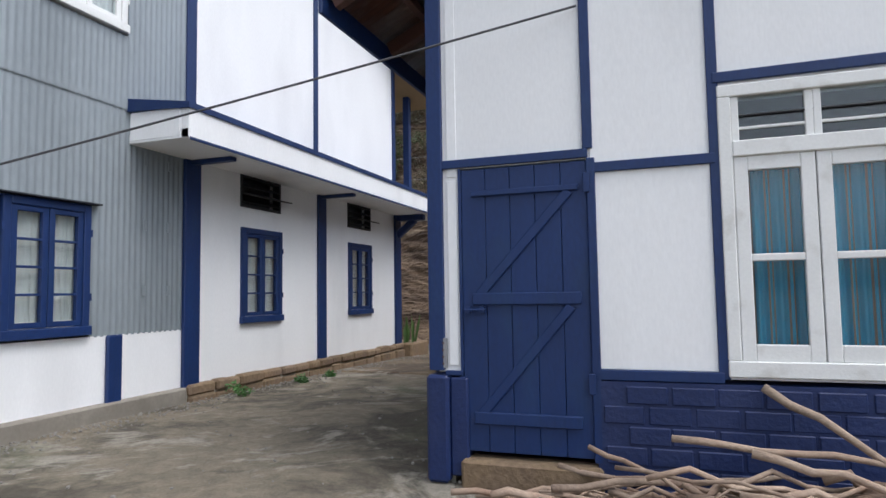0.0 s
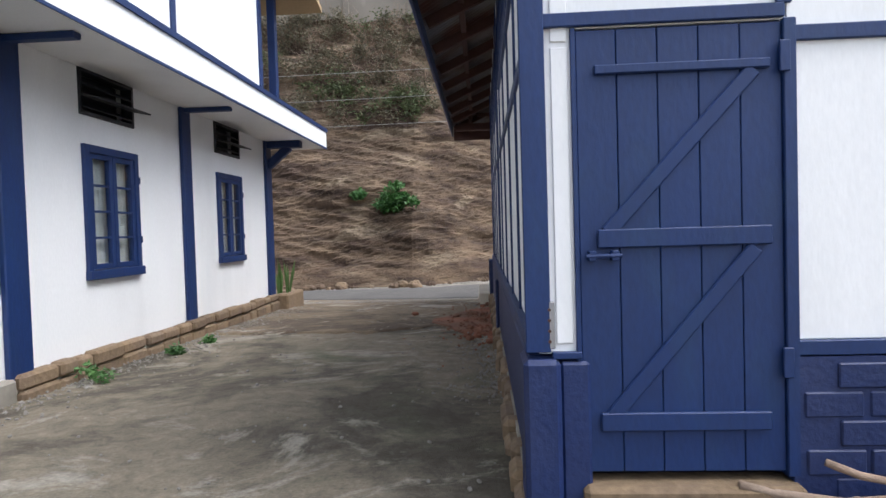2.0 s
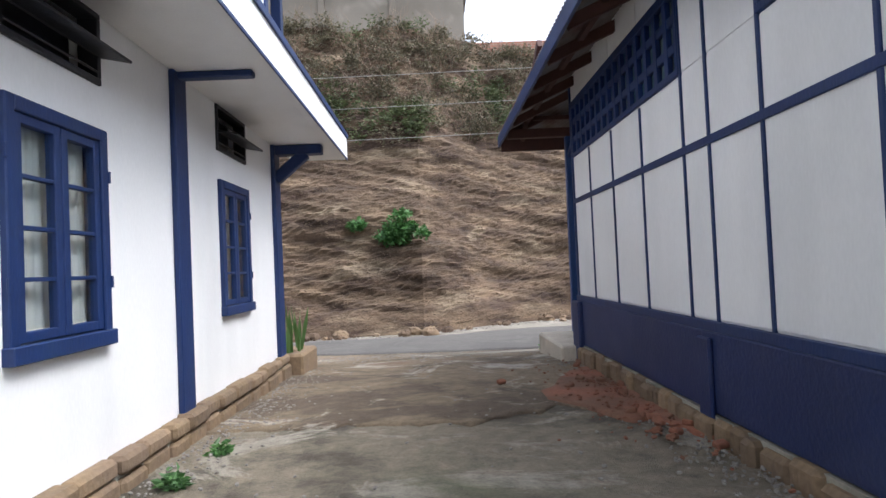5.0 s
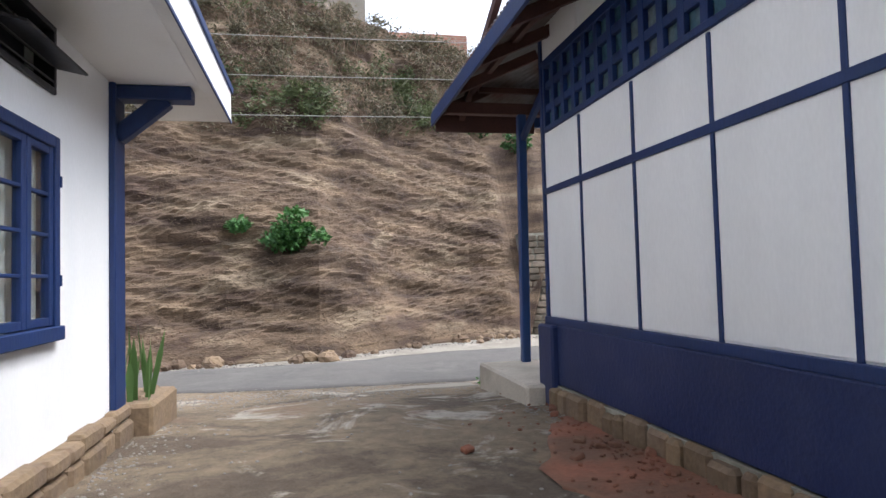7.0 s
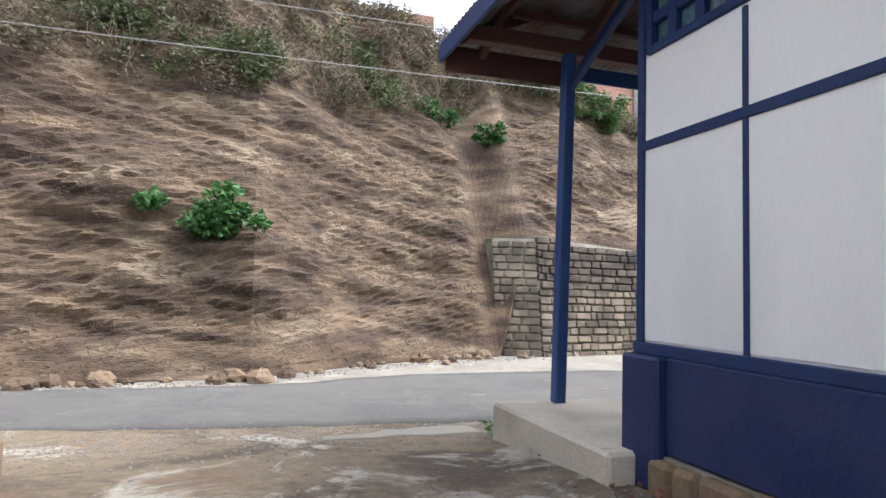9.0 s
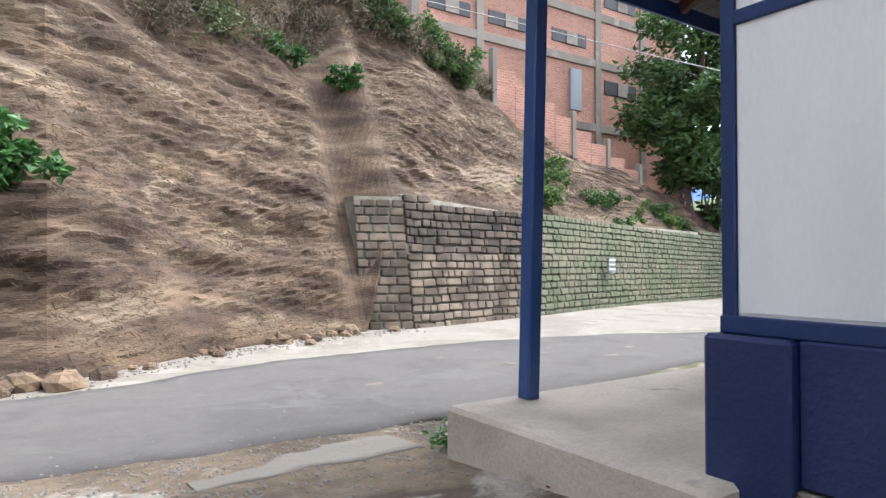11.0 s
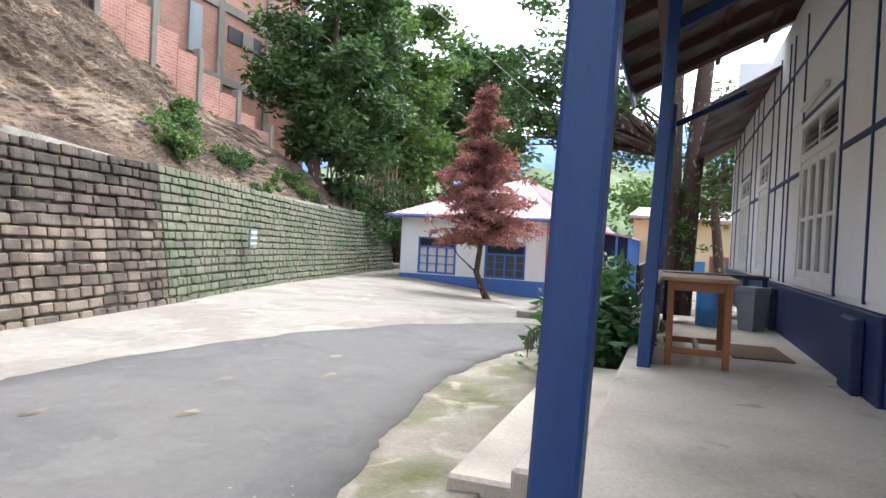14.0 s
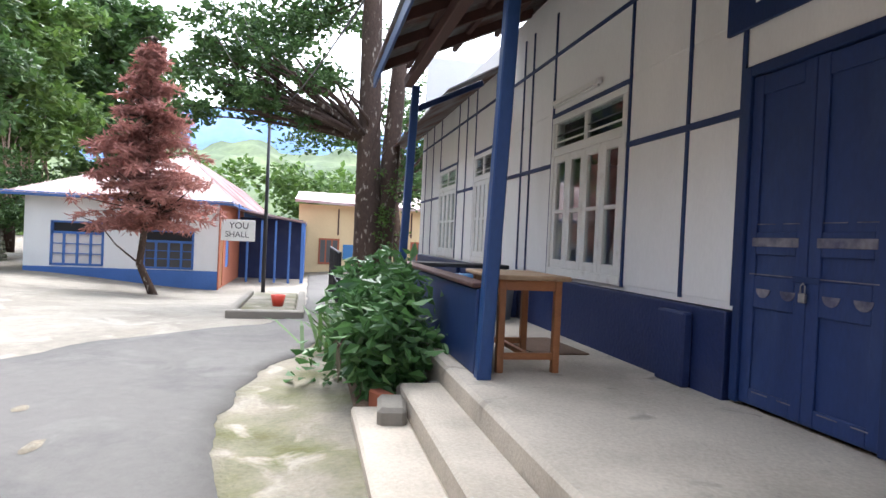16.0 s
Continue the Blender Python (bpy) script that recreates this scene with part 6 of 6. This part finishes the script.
# utility pole and cables
up_ = thing("utility_pole", (20.2, 17.05, -0.8), "slim dark steel utility pole by the house", "pole")
part("shaft", Mesh().tube([(0, 0, 0), (0, 0, 6.4)], [0.07, 0.05], 10), BLACK, up_, smooth=True)
part("crossarm", Mesh().box(-0.03, 0.03, -0.5, 0.5, 6.1, 6.16, 0.004), BLACK, up_)


def cable(a, b, sag, r, mat, label):
    a, b = Vector(a), Vector(b)
    pts = [a.lerp(b, k / 24) - Vector((0, 0, 4 * sag * (k / 24) * (1 - k / 24))) for k in range(25)]
    o = part("cable", Mesh().tube(pts, r, 5), mat, None, label, True)
    return tagged(o, label, "cable", "overhead cables")


cable((LX + 0.02, 2.6, 1.95), (-0.88, BS - 0.03, 3.28), 0.02, 0.008, CABLE, "thin dark cable strung between the buildings")
for z, s in ((5.4, 0.25), (4.75, 0.25), (4.2, 0.3)):
    cable((-24, 17.5, z + 0.3), (20.2, 17.05, z + 0.9), s * 2, 0.007, WIRE, "pale overhead wire along the lane")
cable((2.5, 14.9, 3.7), (20.2, 17.05, 5.3), 0.3, 0.012, CABLE, "dark service cable to the pole")

# distant green hill
hm = Mesh()
ny_, nz_ = 90, 26
vs = []
for i in range(ny_ + 1):
    for j in range(nz_ + 1):
        y = -90 + 200 * i / ny_
        v = j / nz_
        top = 25 + 7 * wobble(y, 0, 0, 0.02) + 4 * wobble(y, 4, 0, 0.07)
        vs.append((75 + 80 * v + 4 * fbm(y, v * 40, 0, 0.1, 4), y, -6 + top * v ** 0.9 + 1.6 * fbm(y, v * 60, 2, 0.25, 4)))
hm.add(vs, [(i * (nz_ + 1) + j, (i + 1) * (nz_ + 1) + j, (i + 1) * (nz_ + 1) + j + 1, i * (nz_ + 1) + j + 1) for i in range(ny_) for j in range(nz_)])
HILL = material("distant_woodland", (0.07, 0.105, 0.05), 0.95, 0.35, 0.12, 0.8, 0.8, second=(0.13, 0.165, 0.07), spread=0.55, second_scale=0.06)
structure("backdrop", hm, HILL, "hazy wooded hillside in the distance", "hillside", True)
far = [(x, y, z, r) for x, y, z, r in [(70 + rng.uniform(0, 30), rng.uniform(-20, 60), rng.uniform(-2, 9), rng.uniform(1.6, 3.2)) for _ in range(170)]]
tagged(part("far_woods", leaf_cloud(Mesh(), far, 160, 0.9, 1.0, rng, 0.8), LEAF_LIGHT), "far hazy woodland on the hillside", "woods", kind="stuff")

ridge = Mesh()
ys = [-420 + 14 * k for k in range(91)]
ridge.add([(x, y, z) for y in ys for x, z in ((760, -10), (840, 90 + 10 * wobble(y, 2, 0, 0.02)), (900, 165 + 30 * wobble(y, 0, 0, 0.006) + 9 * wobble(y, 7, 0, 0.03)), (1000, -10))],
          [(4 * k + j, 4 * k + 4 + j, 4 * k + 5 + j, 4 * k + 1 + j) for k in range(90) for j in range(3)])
# The blue of the distant haze is put into the ridge's base colour.
RIDGE = material("haze_tinted_mountain", (0.13, 0.23, 0.46), 0.95, 0.15, 0.01, 0.08, 0.0, second=(0.17, 0.27, 0.50), spread=0.5, second_scale=0.008)
structure("backdrop", ridge, RIDGE, "mountain ridge far away, its haze painted in blue", "mountain", True)

# ---- planting by the veranda ----
sh = thing("garden_shrub", (4.0, 14.9, 0.1), "lush glossy green shrub beside the veranda step", "shrub")
cl_ = [(rng.gauss(0, 0.45), rng.gauss(0.02, 0.2), rng.uniform(0.1, 0.75) + 0.5 * rng.random() ** 3, rng.uniform(0.12, 0.32)) for _ in range(62)] + [(rng.uniform(-0.9, -0.3), rng.gauss(0.1, 0.15), rng.uniform(0.1, 0.5), 0.2) for _ in range(14)]
stems = Mesh()
for c in cl_[:40]:
    stems.tube([(c[0] * 0.3, c[1] * 0.3, -0.05), (c[0] * 0.7, c[1] * 0.7, c[2] * 0.6), c[:3]], [0.018, 0.012, 0.005], 5)
part("stem", stems, BARK, sh)
part("leaves", leaf_cloud(Mesh(), cl_, 40, 0.115, 1.15, rng, 0.8, 0.25, 2.6), LEAF_BUSH, sh)
sh2 = thing("garden_shrub", (5.6, 15.0, 0.1), "dark spiky green plants behind the shrub", "shrub")
sp = Mesh()
for _ in range(160):
    a_, l = rng.uniform(0, 6.28), rng.uniform(0.5, 1.0)
    d = Vector((math.cos(a_), math.sin(a_), rng.uniform(0.5, 1.6))).normalized()
    o = Vector((rng.gauss(0, 0.5), rng.gauss(0, 0.2), 0))
    w = d.cross(Vector((0, 0, 1))).normalized() * 0.022
    k = len(sp.v)
    p1, p2 = o + d * l * 0.6, o + d * l + Vector((0, 0, -0.18 * l))
    sp.v += [tuple(o - w), tuple(o + w), tuple(p1 + w), tuple(p1 - w), tuple(p2)]
    sp.f += [(k, k + 1, k + 2, k + 3), (k + 3, k + 2, k + 4)]
part("leaves", sp, LEAF_DARK, sh2)
pb = thing("pod_branch", (2.85, 15.25, 0.35), "drooping bare branch with hanging seed pods", "branch")
part("twig", Mesh().tube([(0.9, -0.15, 0.25), (0.4, 0.05, 0.22), (0.1, 0.1, 0.2), (-0.12, 0.1, 0.27), (-0.2, 0.12, 0.3)], [0.012, 0.01, 0.008, 0.006, 0.004], 6), BARK, pb)
for x in (-0.2, -0.14, 0.0, 0.12, 0.25, 0.42, 0.55, 0.7):
    l = rng.uniform(0.14, 0.24)
    part("pod", Mesh().tube([(x, 0.1, 0.24), (x + rng.gauss(0, 0.02), 0.1, 0.24 - l * 0.5), (x + rng.gauss(0, 0.03), 0.1, 0.24 - l)], [0.004, 0.013, 0.003], 6), LEAF_DRY, pb)


def snake_plant(x, y, z, n, label):
    t = thing("snake_plant", (x, y, z), label, "plant")
    m = Mesh()
    for _ in range(n):
        o = Vector((rng.gauss(0, 0.09), rng.gauss(0, 0.12), 0))
        d = Vector((rng.gauss(0, 0.12), rng.gauss(0, 0.12), 1)).normalized() * rng.uniform(0.35, 0.65)
        w = Vector((rng.gauss(0, 1), rng.gauss(0, 1), 0)).normalized() * 0.022
        k = len(m.v)
        m.v += [tuple(o - w), tuple(o + w), tuple(o + d * 0.6 + w * 1.2), tuple(o + d * 0.6 - w * 1.2), tuple(o + d)]
        m.f += [(k, k + 1, k + 2, k + 3), (k + 3, k + 2, k + 4)]
    part("leaves", m, LEAF_DARK, t)


snake_plant(LX + 0.1, 12.95, 0.5, 16, "upright snake plant on the stone ledge")


def weed(x, y, r, label="small green weed at the wall foot", mat=LEAF_BUSH):
    t = thing("weed", (x, y, level(x, y)), label, "weed", "weeds")
    part("leaves", leaf_cloud(Mesh(), [(0, 0, r * 0.6, r), (r * 0.5, 0, r * 0.4, r * 0.7)], 60, 0.05, 1.0, rng, 0.8, 0, 2.4), mat, t)


weed(LX + 0.28, 7.0, 0.14)
weed(LX + 0.25, 3.9, 0.12)
weed(-1.95, 14.75, 0.14, "small green weed at the veranda corner")
weed(LX + 0.35, 8.3, 0.08)
weed(LX + 0.4, 9.0, 0.06)

# firewood heap by the south wall
wood = Mesh()


def branch(a, b, r, bend=0.08, label="dry crooked branch on the firewood heap"):
    a, b = Vector(a), Vector(b)
    pts, rad = [], []
    for k in range(9):
        s = k / 8
        off = Vector((0, 0, 0)) if k in (0, 8) else Vector((rng.gauss(0, 0.25), rng.gauss(0, 0.25), rng.gauss(0, 0.3))) * bend
        pts.append(a.lerp(b, s) + off)
        rad.append(r * (1.1 - 0.45 * s) * rng.uniform(0.9, 1.1))
    o = part("branch", Mesh().tube(pts, rad, 7), PALE_WOOD, None, label, True)
    tagged(o, label, "firewood", "firewood heap")


gz = 0.36
for k in range(105):
    x = rng.uniform(-1.0, 1.8)
    y = rng.uniform(3.35, 4.15)
    z = gz + 0.03 + rng.random() * 0.22 * max(0.15, min(1, (x + 1.0) / 1.2))
    l = rng.uniform(0.6, 1.7)
    a_ = rng.gauss(0.05, 0.25)
    branch((x - l * 0.5 * math.cos(a_), y - l * 0.5 * math.sin(a_), z + rng.gauss(0, 0.03)), (x + l * 0.5 * math.cos(a_), y + l * 0.5 * math.sin(a_), z + rng.gauss(0, 0.05)), rng.uniform(0.007, 0.022))
branch((-0.42, 4.05, 0.75), (0.75, 3.9, 0.70), 0.019, 0.05)
branch((0.05, 4.25, 1.0), (0.95, 3.6, 0.48), 0.021, 0.04)
branch((-0.05, 3.95, 0.72), (0.9, 3.65, 0.55), 0.02, 0.03)
branch((-0.85, 4.05, 0.68), (-0.1, 3.8, 0.45), 0.013, 0.04)

# gravel, rubble and leaves on the ground
gv = Mesh()
for _ in range(5200):
    z_ = rng.random()
    if z_ < 0.42:
        x, y = rng.uniform(-6.5, 0.0), rng.gauss(15.2, 0.55)
    elif z_ < 0.6:
        x, y = LX + 0.15 + abs(rng.gauss(0, 0.2)), rng.uniform(3, 13)
    elif z_ < 0.72:
        x, y = BX - 0.1 - abs(rng.gauss(0, 0.2)), rng.uniform(6, 12.8)
    elif z_ < 0.88:
        x = rng.uniform(-12, 2)
        y = toe(x) - 0.15 - abs(rng.gauss(0, 0.25))
    else:
        x, y = rng.uniform(-6, 1), rng.uniform(2, 15)
    s = rng.uniform(0.004, 0.015) * (1.8 if 0.72 <= z_ < 0.88 else 1)
    gv.box(-s, s, -s * 0.8, s * 0.8, -s * 0.5, s * 0.6, s * 0.35, pose(x, y, level(x, y) + 0.022, rng.uniform(-20, 20), rng.uniform(-20, 20), rng.uniform(0, 360)))
tagged(part("gravel", gv, GRAVEL_MAT), "loose gravel and stone chips on the ground", "gravel", kind="stuff")
for k in range(46):
    x = rng.uniform(-9, 1.6)
    y = toe(x) - 0.05 - abs(rng.gauss(0, 0.2))
    s = rng.uniform(0.06, 0.2)
    rk = Mesh()
    n0 = 10
    vs = []
    for i in range(6):
        for j in range(n0):
            th, ph = math.pi * i / 5, 2 * math.pi * j / n0
            rr = s * (1 + 0.35 * wobble(math.cos(ph) * 2 + k, math.sin(ph) * 2, math.cos(th) * 2, 1.0))
            vs.append((rr * math.sin(th) * math.cos(ph), rr * math.sin(th) * math.sin(ph), 0.7 * rr * math.cos(th) + s * 0.3))
    rk.add(vs, [(i * n0 + j, i * n0 + (j + 1) % n0, (i + 1) * n0 + (j + 1) % n0, (i + 1) * n0 + j) for i in range(5) for j in range(n0)])
    o = part("boulder", rk, EARTH if k % 3 else STONE, None, "fallen lump of earth at the foot of the bank")
    o.matrix_basis = pose(x, y, level(x, y) + 0.01)
    tagged(o, "fallen lump of earth at the foot of the bank", "rock", "fallen lumps")
pt = Mesh()
for x, y, w in ((0.8, 17.4, 0.16), (1.8, 17.9, 0.13), (2.4, 17.2, 0.2), (3.3, 17.6, 0.12), (0.3, 18.3, 0.14), (-1.2, 17.2, 0.15)):
    k = len(pt.v)
    for j in range(9):
        a_ = 6.283 * j / 9
        pt.v.append((x + w * math.cos(a_) * rng.uniform(0.5, 1), y + 0.07 * math.sin(a_) * rng.uniform(0.5, 1), level(x, y) + 0.034))
    pt.f.append(tuple(range(k, k + 9)))
structure("road_patch", pt, CONCRETE, "pale chipped patches on the asphalt", "road")
